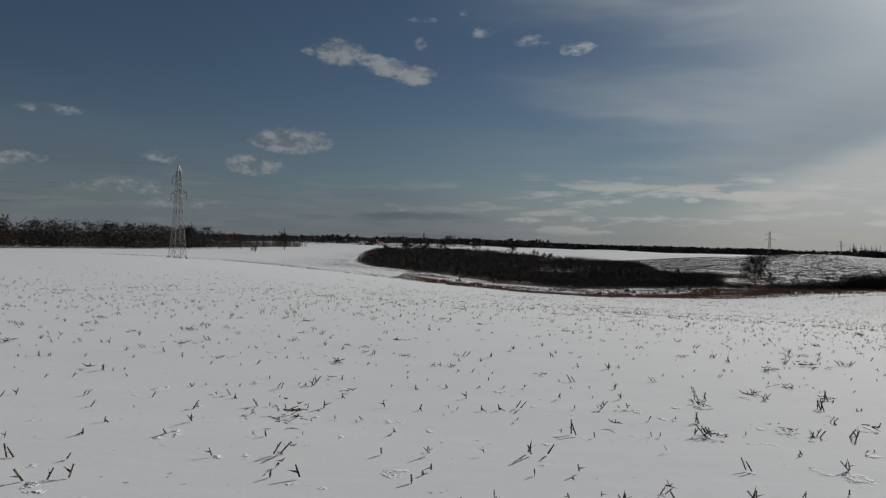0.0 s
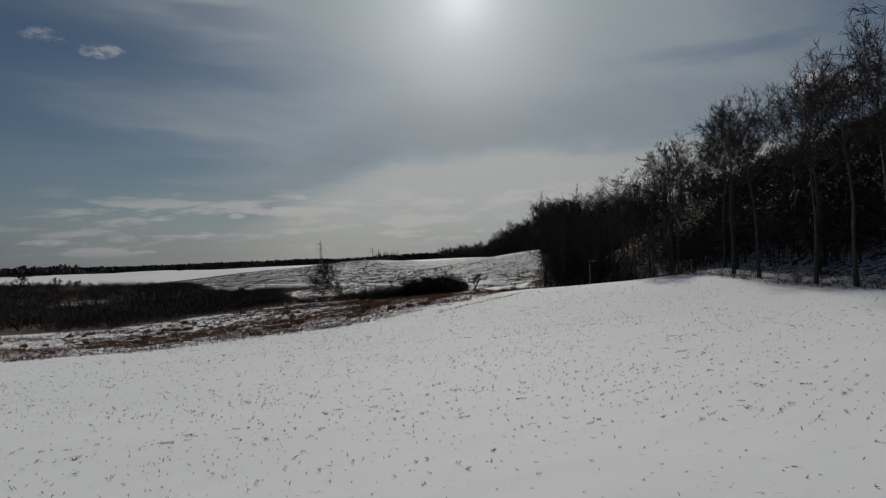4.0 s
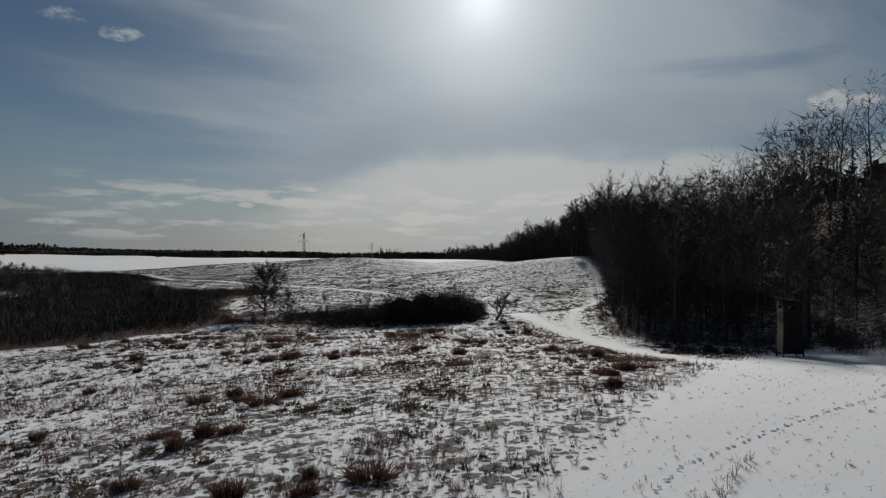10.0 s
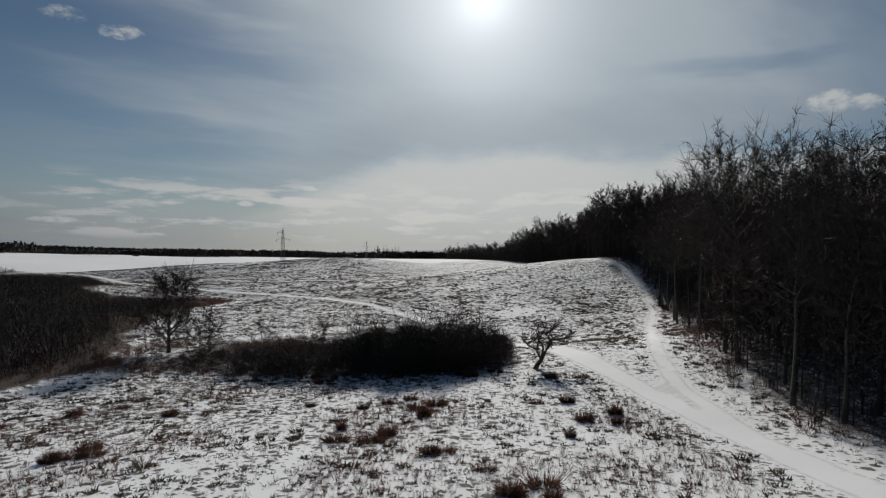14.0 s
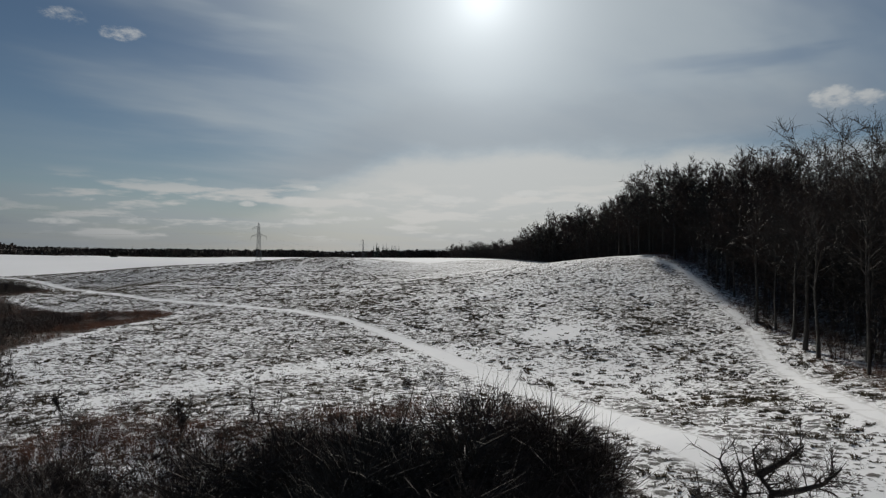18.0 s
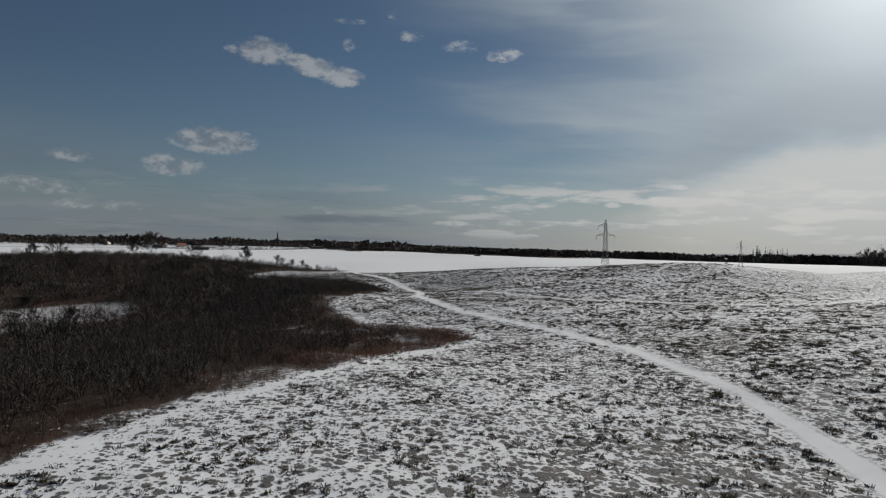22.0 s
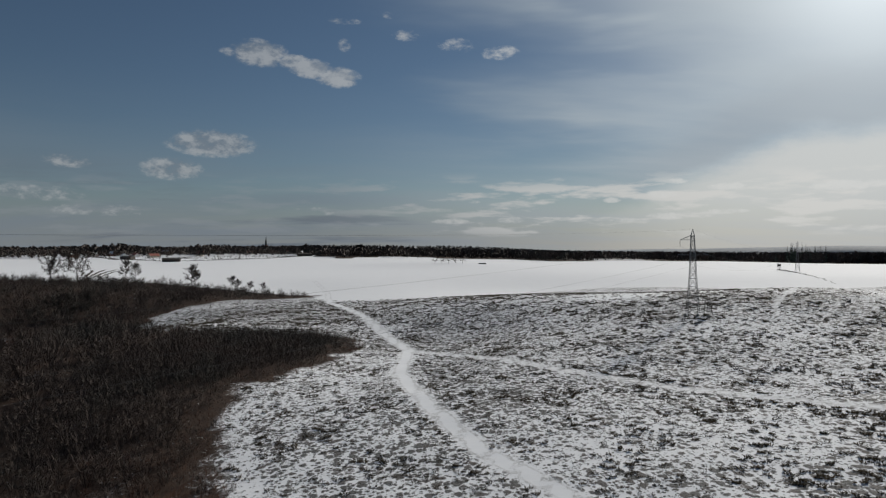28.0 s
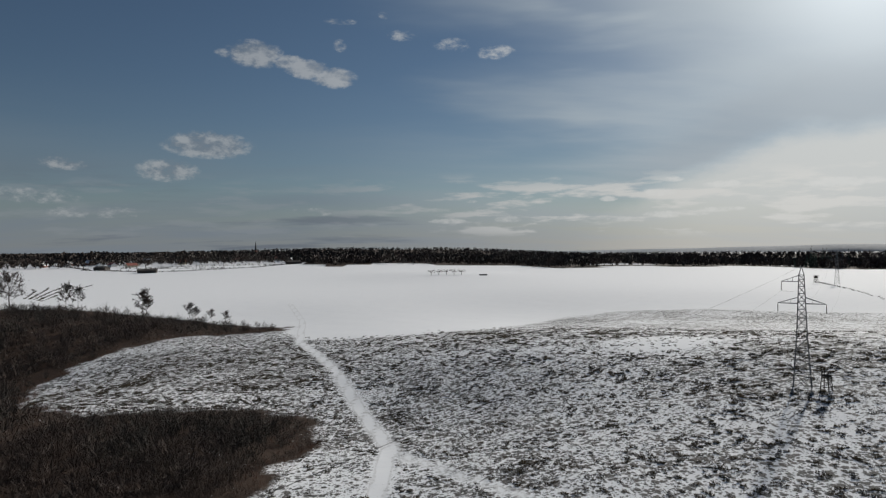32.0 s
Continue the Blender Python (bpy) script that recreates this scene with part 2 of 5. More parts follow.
BARK = plain("bark", (0.034, 0.029, 0.025), (0.080, 0.068, 0.057), 1.2)
def twig_material():
    """Bare twigs: brown to red-brown, in broad patches of grey-green where lichen and alder stand."""
    m = plain("twig", (0.026, 0.017, 0.0135), (0.060, 0.038, 0.029), 0.7)
    k = Nodes(m.node_tree, False)
    b = next(n for n in k.tree.nodes if n.type == "BSDF_PRINCIPLED")
    tone = k.tree.nodes.new("ShaderNodeNewGeometry").outputs["Position"]
    patch = k.step(k.noise(tone, 0.035, 3), 0.45, 0.6)
    k.put(k.mix(k.math("MULTIPLY", patch, 0.7), b.inputs["Base Color"].links[0].from_socket, (0.024, 0.023, 0.018)), b.inputs["Base Color"])
    return m


TWIG = twig_material()
STEEL = plain("galvanised_steel", (0.14, 0.145, 0.15), (0.24, 0.245, 0.25), 0.8, 0.55, 0.6)
SEDGE = leafy("dead_sedge", (0.060, 0.032, 0.024), (0.14, 0.070, 0.048), 0.25)
GRASS = leafy("dry_grass", (0.042, 0.038, 0.026), (0.10, 0.078, 0.052), 0.3)
STALK = plain("maize_stalk", (0.045, 0.036, 0.025), (0.15, 0.118, 0.075), 2.0)
TIMBER = plain("weathered_timber", (0.030, 0.025, 0.021), (0.07, 0.058, 0.047), 1.5)
# near-black copy of the timber: the wood's shade is put into the cabin colour
SHADED_TIMBER = plain("shaded_boards", (0.010, 0.008, 0.007), (0.028, 0.022, 0.018), 1.5)
CERAMIC = plain("insulator", (0.05, 0.035, 0.03), (0.09, 0.06, 0.05), 3.0, 0.3)
CONCRETE = plain("concrete", (0.26, 0.25, 0.24), (0.38, 0.37, 0.35), 2.0)
CABLE = plain("cable", (0.030, 0.030, 0.032), (0.05, 0.05, 0.053), 0.5, 0.6)
PLASTER = plain("white_plaster", (0.55, 0.54, 0.52), (0.72, 0.71, 0.68), 0.3)
CREAM = plain("cream_plaster", (0.48, 0.42, 0.32), (0.6, 0.53, 0.42), 0.3)
BRICK = plain("brick", (0.20, 0.09, 0.065), (0.30, 0.14, 0.10), 0.6)
TILE = plain("red_tile", (0.22, 0.07, 0.05), (0.32, 0.11, 0.08), 0.8)
SLATE = plain("slate", (0.05, 0.055, 0.06), (0.09, 0.095, 0.10), 0.8)
NEEDLE = plain("spruce_needles", (0.02, 0.03, 0.022), (0.045, 0.06, 0.04), 0.6)
SNOW = plain("roof_snow", (0.74, 0.755, 0.78), (0.83, 0.835, 0.84), 0.4)
GLASS = plain("window_glass", (0.03, 0.035, 0.04), (0.05, 0.055, 0.06), 0.5, 0.08)

# ---- plan of the land (metres; the near pylon stands at 0, 0) ----
HOLLOWS = [
    (-160, -160, 160, -14.1), (-151, 112, 95, -5.7), (-104, -358, 95, -2.6), (-30, -280, 60, -5.3),
    (131, 159, 95, -6.3), (-90, 20, 60, -5.8), (-240, -340, 60, -6.1), (0, -130, 60, -1.7),
    (-10, 206, 95, -6.4), (-270, -460, 60, -0.9), (-240, 80, 60, -12.5), (60, -70, 60, -3.0),
    (-210, -70, 60, -3.9), (-150, 200, 60, -2.6), (30, -250, 60, -2.5), (-90, -250, 60, -1.6),
    (-240, -220, 60, -2.5), (-270, -400, 60, -1.8), (-120, -400, 60, -4.5), (-210, -460, 60, -1.9),
    (240, 140, 60, -2.4),
]
# small swells and dips of the slopes
SWELLS = [
    (-35, -247, 30, 1.0), (-61, -285, 30, -1.3), (-119, -176, 30, 0.8), (-103, -192, 30, 0.3), (-83, 18, 30, -0.9), (-100, 28, 30, -0.5),
    (-192, 86, 30, -0.8), (-92, -30, 30, -1.6), (-36, -61, 30, -1.5), (-67, -28, 30, 1.1), (-74, -333, 30, 1.6), (-185, -342, 30, 0.6),
    (-150, -379, 30, -0.5), (-160, -306, 30, -1.4), (-58, -220, 30, -1.1), (-99, 85, 30, -0.5),
]
HILLS = [
    (-300, -550, 60, 4.0), (60, 20, 60, 6.9), (90, -220, 60, 6.1), (-10, 535, 95, 5.0),
    (37, -405, 95, 3.8), (-433, -405, 95, 3.3), (-150, -190, 60, 4.4), (-120, -460, 60, 4.4),
    (131, -358, 95, 6.0), (-240, -640, 60, 4.3), (-120, -40, 60, 1.4), (-30, 80, 60, 3.2),
    (120, -160, 60, 3.1), (-360, -460, 60, 2.8), (-180, -280, 60, 0.6), (-180, -400, 60, 2.9),
    (-180, -550, 60, 5.5), (120, -280, 60, 5.8), (-30, -70, 60, 0.8), (60, -160, 60, 3.2),
    (-60, -460, 60, 5.0), (-390, -580, 60, 3.9), (-150, 20, 60, 2.1),
]

TRAIL_MAIN = [(-135, 260), (-122, 200), (-117, 136), (-101, 80), (-94, 45), (-86, 8), (-91, -35), (-88, -63), (-82, -90), (-72, -112), (-63, -133), (-57, -160), (-56, -195), (-59, -216), (-64, -239), (-71, -262), (-80, -287), (-97, -317), (-119, -348), (-139, -378), (-158, -402)]
TRAIL_PYLON = [(-86, 6), (-75, -16), (-57, -46), (-44, -59), (-28, -74), (-5, -94), (30, -106), (64, -92), (100, -80), (157, -64), (196, -52)]
TRAIL_WOOD = [(-140, -382), (-127, -362), (-112, -346), (-90, -330), (-62, -312), (-33, -294), (-3, -277), (28, -254), (53, -231), (68, -212), (80, -192), (98, -150)]
TRAIL_FIELD = [(-113, 139), (-79, 129), (-43, 136), (15, 198), (53, 213), (102, 210), (150, 186), (178, 170), (230, 165)]
TRAIL_RUTS = [(24, -4), (31, 4), (38, 12), (47, 19), (56, 31)]
DARK_BAND = [(77, 166), (19, 30), (28, 24), (32, 8), (45, 6), (59, 9)]
SNOWY_STRIP = [(-56, -243), (-74, -237), (-99, -241), (-119, -248), (-130, -251)]
WOOD_EDGE = [(540, 470), (480, 330), (425, 226), (345, 118), (248, -12), (160, -122), (80, -207), (50, -240), (18, -264), (-21, -296), (-60, -321), (-87, -337), (-106, -351), (-119, -364), (-124, -378), (-127, -396), (-131, -412), (-162, -445), (-192, -482), (-224, -530), (-250, -600)]
SCRUB = [(-224, -300), (-200, -296), (-176, -287), (-159, -274), (-150, -238), (-139, -211), (-125, -190), (-105, -159), (-86, -137), (-88, -124), (-113, -106), (-123, -72), (-124, -46), (-109, -22), (-100, 19), (-103, 33), (-123, 37), (-153, 30), (-176, 49), (-196, 97), (-188, 130), (-170, 160), (-124, 172), (-126, 182), (-180, 205), (-250, 235), (-330, 240), (-370, 100), (-360, -50), (-345, -200), (-325, -285), (-270, -312)]
FIELD_FAR = [(-128, 176), (-116, 142), (-79, 133), (-43, 140), (15, 203), (53, 218), (102, 214), (150, 190), (178, 174), (260, 170), (900, 300), (1200, 1000), (300, 1120), (-500, 1120), (-560, 800), (-430, 300), (-250, 240)]
FIELD_NEAR = [(-420, -330), (-380, -352), (-330, -385), (-285, -408), (-252, -417), (-236, -421), (-221, -421), (-200, -417), (-174, -409), (-159, -404), (-140, -402), (-120, -410), (-160, -447), (-192, -482), (-224, -530), (-250, -600), (-260, -760), (-620, -760), (-620, -330)]


def smooth(a, b, v):
    s = np.clip((v - a) / (b - a), 0, 1)
    return s * s * (3 - 2 * s)


def to_line(x, y, line):
    """Distance to a line of points."""
    best = np.full(np.broadcast(x, y).shape, 1e9)
    for (ax, ay), (bx, by) in zip(line, line[1:]):
        dx, dy = bx - ax, by - ay
        t = np.clip(((x - ax) * dx + (y - ay) * dy) / (dx * dx + dy * dy), 0, 1)
        best = np.minimum(best, np.hypot(x - ax - t * dx, y - ay - t * dy))
    return best


def inside(x, y, area):
    """Distance to the border of an area, positive inside it."""
    odd = np.zeros(np.broadcast(x, y).shape, bool)
    for (ax, ay), (bx, by) in zip(area, area[1:] + area[:1]):
        cut = (ay > y) != (by > y)
        with np.errstate(divide="ignore", invalid="ignore"):
            odd ^= cut & (x < (bx - ax) * (y - ay) / (by - ay + 1e-12) + ax)
    d = to_line(x, y, area + area[:1])
    return np.where(odd, d, -d)


WOOD = WOOD_EDGE + [(-200, -700), (500, -700), (800, -200), (800, 260)]


def height(x, y):
    """The lie of the land: hollows and hills, and the broad rise of the far fields."""
    x, y = np.asarray(x, float), np.asarray(y, float)
    z = 11 * smooth(480, 1100, y) * smooth(250, -300, x) - 12 * smooth(300, 900, x) * smooth(300, 1000, y)
    for bx, by, r, h in HOLLOWS + HILLS + SWELLS:
        z = z + h * np.exp(-((x - bx) ** 2 + (y - by) ** 2) / r ** 2)
    z = z + 25 * smooth(2, 70, inside(x, y, WOOD)) * smooth(330, 120, x)
    far = np.hypot(x, y - 300)
    return z + 26 * smooth(1500, 3300, far) * (0.5 + 0.5 * np.sin(np.arctan2(x, y - 300) * 5 + 1.0)) * smooth(1400, 400, x)


def wander(x, y, size):
    """A cheap even wobble from -1 to 1."""
    return (np.sin(x / size + 1.7 * np.sin(y / size * 0.7)) + np.sin(y / size * 1.3 + 1.3 * np.sin(x / size * 0.9 + 2))) / 2


SPECKS = np.random.default_rng(5).random((256, 256))


def speckle(x, y, size):
    """Random patches of one size, 0 to 1, eased from one to the next."""
    u, v = np.asarray(x) / size, np.asarray(y) / size
    i, j = np.floor(u).astype(int), np.floor(v).astype(int)
    a, b = smooth(0, 1, u - i), smooth(0, 1, v - j)
    s = lambda di, dj: SPECKS[(i + di) % 256, (j + dj) % 256]  # noqa: E731
    return (s(0, 0) * (1 - a) + s(1, 0) * a) * (1 - b) + (s(0, 1) * (1 - a) + s(1, 1) * a) * b


def trail_distance(x, y):
    d = np.minimum(to_line(x, y, TRAIL_MAIN) - 0.75 - 0.9 * smooth(-200, -250, y) * smooth(-345, -320, y), to_line(x, y, TRAIL_PYLON) - 0.2)
    d = np.minimum(d, to_line(x, y, TRAIL_RUTS) + 0.3)
    d = np.minimum(d, to_line(x, y, TRAIL_WOOD) - 0.35)
    return np.minimum(d, to_line(x, y, TRAIL_FIELD) + 0.7)


def grass_cover(x, y):
    """How much of the ground is grass that stands out of the snow, 0 to 1."""
    c = 0.70 + 0.08 * wander(x, y, 17) + 0.06 * wander(x + 90, y, 6) - 0.20 * smooth(-300, -335, y) + 0.16 * smooth(-365, -395, y)
    c = c + 0.6 * np.exp(-(to_line(x, y, DARK_BAND[1:]) / 7) ** 2)
    c = c + 0.18 * np.exp(-(((x + 38) / 24) ** 2 + ((y + 155) / 34) ** 2))
    c = c + 0.28 * np.exp(-(((x + 140) / 40) ** 2 + ((y - 95) / 70) ** 2))
    c = c * smooth(-3, 4, -inside(x, y, FIELD_FAR)) * smooth(-1, 3, -inside(x, y, FIELD_NEAR))
    c = c * (1 - 0.85 * smooth(1.2, 0.6, np.hypot((x + 3) / 19, (y - 58) / 15)))
    c = c * (1 - 0.3 * smooth(1.2, 0.5, np.hypot((x + 62) / 20, (y + 273) / 26))) * (1 - 0.7 * smooth(1.2, 0.4, np.hypot((x + 32) / 13, (y + 245) / 9)))
    c = c + 0.10 * wander(x + 0.5 * y, y - 0.4 * x, 11) * smooth(-300, -260, y)
    c = c * (1 - 0.55 * smooth(3.0, 0.8, np.abs(inside(x, y, SCRUB) + 2.6)) * smooth(-30, -80, y))
    c = c * (1 - 0.5 * smooth(7, 1, to_line(x, y, SNOWY_STRIP)))
    c = c * smooth(-420, -330, x)
    return np.clip(c, 0, 1)


def far_wood(x, y):
    """How thickly the distant land is wooded, 0 to 1."""
    d, a = np.hypot(x + 90, y + 100), np.degrees(np.arctan2(x + 90, y + 100))
    start = 985 - 40 * np.exp(-((a - 24) / 7) ** 2) + 330 * smooth(-2, -14, a) + 50 * np.sin(a / 4.0) + 40 * np.sin(a / 1.7)
    glade = smooth(0.75, 1.0, np.hypot((x - 365) / 90, (y - 905) / 42)) * smooth(0.7, 1.0, np.hypot((x - 700) / 110, (y - 900) / 60))
    return smooth(0, 60, d - start) * smooth(3800, 2600, d) * glade * smooth(-400, 0, y - 0.25 * np.abs(x))


def bog_open(x, y):
    """The snowy clearings in the scrub, 0 to 1."""
    return np.maximum(smooth(1.15, 0.75, np.hypot((x + 235) / 28, (y - 45) / 48)), smooth(1.15, 0.75, np.hypot((x + 212 - 0.35 * (y + 80)) / 22, (y + 80) / 36)))


def axis(lo, hi, step, far):
    core = np.arange(lo, hi + step, step)
    grow = np.cumsum(step * 1.13 ** np.arange(1, 46))
    return np.concatenate([(lo - grow / grow[-1] * far)[::-1], core, hi + grow / grow[-1] * far])


def mesh_from(name, verts, faces, mat=None, smooth_shade=False):
    """A mesh from arrays: verts n x 3, faces m x 3 or m x 4."""
    verts, faces = np.asarray(verts, np.float32), np.asarray(faces, np.int32)
    me = bpy.data.meshes.new(name)
    k = faces.shape[1]
    me.vertices.add(len(verts))
    me.vertices.foreach_set("co", verts.ravel())
    me.loops.add(faces.size)
    me.loops.foreach_set("vertex_index", faces.ravel())
    me.polygons.add(len(faces))
    me.polygons.foreach_set("loop_start", np.arange(0, faces.size, k, dtype=np.int32))
    me.polygons.foreach_set("use_smooth", np.full(len(faces), smooth_shade))
    me.update(calc_edges=True)
    if mat:
        me.materials.append(mat)
    return me


def ground_material():
    m, k, b = material("snow_and_grass", 0.9)
    b.inputs["Specular IOR Level"].default_value = 0.12
    p = where(k)
    attr = lambda n: k.add_attr(n)  # noqa: E731
    cover, trail, litter, crop = attr("cover"), attr("trail"), attr("litter"), attr("crop")
    flat = k.vec("MULTIPLY", p, (1, 1, 0.4))
    big, mid, fine = k.noise(flat, 0.11, 3), k.noise(flat, 1.05, 5, 0.6), k.noise(flat, 5.5, 4, 0.7)
    # snow: clean, with faint drifts
    drift = k.noise(k.vec("MULTIPLY", p, (0.35, 1.0, 1)), 0.5, 4)
    snow = k.mix(drift, (0.74, 0.755, 0.785), (0.83, 0.835, 0.845))
    # tussocks: separate dark knots of grass with bare snow between them, at two sizes
    warp = k.vec("ADD", flat, k.vec("SCALE", k.vec("SUBTRACT", k.noise(flat, 1.7, 3, 0.6, 1), (0.5, 0.5, 0.5)), 0.5))
    knots = None
    for size, keep_at in ((0.85, 0.0), (1.9, 0.06)):
        cell = k.tree.nodes.new("ShaderNodeTexVoronoi")
        k.put(warp, cell.inputs["Vector"])
        cell.inputs["Scale"].default_value = size
        pick = k.tree.nodes.new("ShaderNodeSeparateColor")
        k.put(cell.outputs["Color"], pick.inputs[0])
        reach = k.math("MULTIPLY", k.math("ADD", k.math("MULTIPLY", cover, 0.80), k.math("MULTIPLY", k.math("ADD", k.math("MULTIPLY", k.math("SUBTRACT", big, 0.5), 0.45), k.math("MULTIPLY", k.math("SUBTRACT", k.noise(flat, 0.38, 3), 0.5), 0.5)), 1.0)), k.step(pick.outputs[0], 0.15 + keep_at, 0.9, 0.35, 1.0))
        knot = k.math("SUBTRACT", reach, k.math("ADD", cell.outputs["Distance"], k.math("MULTIPLY", k.math("SUBTRACT", fine, 0.5), 0.62)))
        knots = knot if knots is None else k.math("MAXIMUM", knots, knot)
    walked = k.step(k.math("ADD", trail, k.math("MULTIPLY", k.math("SUBTRACT", k.math("ADD", k.math("MULTIPLY", mid, 0.6), k.math("MULTIPLY", fine, 0.4)), 0.5), 3.8)), 0.3, 2.1)
    tuft = k.math("MULTIPLY", k.math("MULTIPLY", k.step(knots, -0.025, 0.06), k.step(k.noise(flat, 13.0, 3, 0.6), 0.36, 0.56, 0.7, 1.0)), k.math("MULTIPLY", walked, k.step(cover, 0.02, 0.15)))
    hue = k.noise(flat, 0.35, 3)
    straw = k.mix(k.step(hue, 0.4, 0.62), (0.034, 0.032, 0.023), (0.06, 0.036, 0.024))
    straw = k.mix(fine, straw, (0.02, 0.019, 0.015))
    col = k.mix(k.math("MULTIPLY", tuft, 0.97), snow, straw)
    # wheel ruts and trodden snow on the trails
    rut = k.math("MULTIPLY", k.step(k.math("ABSOLUTE", k.math("SUBTRACT", trail, 0.78)), 0.26, 0.10), k.step(k.math("ADD", k.math("MULTIPLY", fine, 0.6), k.math("MULTIPLY", mid, 0.4)), 0.38, 0.56))
    col = k.mix(k.math("MULTIPLY", rut, 0.35), col, (0.36, 0.35, 0.34))
    # leaf litter and patchy snow under the trees
    leaf = k.math("MULTIPLY", litter, k.step(k.math("ADD", k.math("MULTIPLY", mid, 0.55), k.math("MULTIPLY", fine, 0.45)), k.math("SUBTRACT", 0.62, k.math("MULTIPLY", litter, 0.26)), k.math("SUBTRACT", 0.70, k.math("MULTIPLY", litter, 0.26))))
    col = k.mix(leaf, col, k.mix(hue, (0.030, 0.020, 0.015), (0.065, 0.040, 0.027)))
    # soil specks between the maize stubble
    speck = k.math("MULTIPLY", crop, k.math("MULTIPLY", k.step(k.noise(flat, 6.5, 3, 0.6), 0.69, 0.74), k.step(big, 0.35, 0.6)))
    col = k.mix(k.math("MULTIPLY", speck, 0.7), col, (0.10, 0.085, 0.065))
    k.put(col, b.inputs["Base Color"])
    rise = k.math("ADD", k.math("MULTIPLY", k.step(knots, -0.12, 0.25), k.math("MULTIPLY", walked, 0.75)), k.math("MULTIPLY", drift, 0.3))
    bump(k, b, k.math("ADD", rise, k.math("MULTIPLY", fine, 0.03)), 0.5, 0.22)
    return m


def make_ground():
    xs, ys = axis(-420, 170, 2.5, 4100), axis(-600, 250, 2.5, 4300)
    X, Y = np.meshgrid(xs, ys)
    rough = 0.16 * wander(X, Y, 3.1) * grass_cover(X, Y) + 0.05 * wander(X, Y, 4.3)
    Z = height(X, Y) + rough
    nx, ny = len(xs), len(ys)
    i = (np.arange(ny - 1)[:, None] * nx + np.arange(nx - 1)).ravel()
    me = mesh_from("ground", np.stack([X, Y, Z], -1).reshape(-1, 3), np.stack([i, i + 1, i + nx + 1, i + nx], -1), ground_material(), True)
    bog = bog_open(X, Y)
    wood = np.maximum((0.82 * smooth(-6, 5, inside(X, Y, WOOD) + 2.0 * wander(X, Y, 4.7)) + 0.5 * smooth(12, 40, inside(X, Y, WOOD))) * (1 - 0.55 * smooth(-395, -430, Y) * smooth(60, 35, inside(X, Y, WOOD))), smooth(-1, 4, inside(X, Y, SCRUB) + 1.8 + 2.2 * wander(X, Y, 4.1) + 1.4 * wander(X, Y, 1.7)) * (1.15 - 0.55 * bog - (0.10 + 0.30 * smooth(-150, -112, X) * smooth(-205, -180, Y) * smooth(-80, -100, Y)) * smooth(0.45, 0.7, speckle(X, Y, 6.0)) - 0.22 * smooth(4, 1, to_line(X, Y, [(-142, -118), (-131, -110), (-121, -97)]))))
    far = np.hypot(X + 90, Y + 100)
    wood = np.maximum(wood, 1.4 * smooth(0.05, 0.3, far_wood(X, Y)))
    layers = {"cover": grass_cover(X, Y), "trail": np.minimum(trail_distance(X, Y), 20), "litter": wood, "crop": smooth(0, 4, inside(X, Y, FIELD_NEAR))}
    for key, value in layers.items():
        me.attributes.new(key, "FLOAT", "POINT").data.foreach_set("value", value.astype(np.float32).ravel())
    return tagged(new("ground", me), "snow-covered rolling farmland, grass tussocks showing through, trodden trails", "ground", kind="structure")


ground = make_ground()

# ---- plants ----
rng = np.random.default_rng(11)


def part(name, me, parent, label=""):
    ob = new(name, me)
    ob.parent = parent
    return tagged(ob, label)


def thing(name, x, y, label, category, group="", turn=0.0, z=None, size=1.0):
    ob = new(name)
    ob.empty_display_size = 0.2
    ob.matrix_basis = pose(x, y, float(height(x, y)) if z is None else z, 0, 0, turn) @ Matrix.Scale(size, 4)
    return tagged(ob, label, category, group)


class Shape:
    """Gathers vertices and triangles."""

    def __init__(self):
        self.v, self.f = [], []

    def tube(self, points, radii, sides=5):
        points = np.asarray(points, float)
        n0 = len(self.v)
        for i, (p, r) in enumerate(zip(points, radii)):
            d = points[min(i + 1, len(points) - 1)] - points[max(i - 1, 0)]
            d = d / (np.linalg.norm(d) + 1e-9)
            u = np.cross(d, (0.3, 0.9, 0.1))
            u /= np.linalg.norm(u) + 1e-9
            w = np.cross(d, u)
            for s in range(sides):
                a = 2 * math.pi * s / sides
                self.v.append(p + r * (math.cos(a) * u + math.sin(a) * w))
        for i in range(len(points) - 1):
            for s in range(sides):
                a, b2 = n0 + i * sides + s, n0 + i * sides + (s + 1) % sides
                self.f += [(a, b2, b2 + sides), (a, b2 + sides, a + sides)]

    def blade(self, a, tip, width, side=None):
        """One thin tapering twig or stalk: a three-sided spike."""
        a, tip = np.asarray(a, float), np.asarray(tip, float)
        d = tip - a
        u = np.cross(d, rng.normal(size=3) if side is None else side)
        u = u / (np.linalg.norm(u) + 1e-9) * width / 2
        n = len(self.v)
        self.v += [a + u, a - u, tip]
        self.f.append((n, n + 1, n + 2))

    def arrays(self):
        return np.array(self.v, np.float32), np.array(self.f, np.int32)


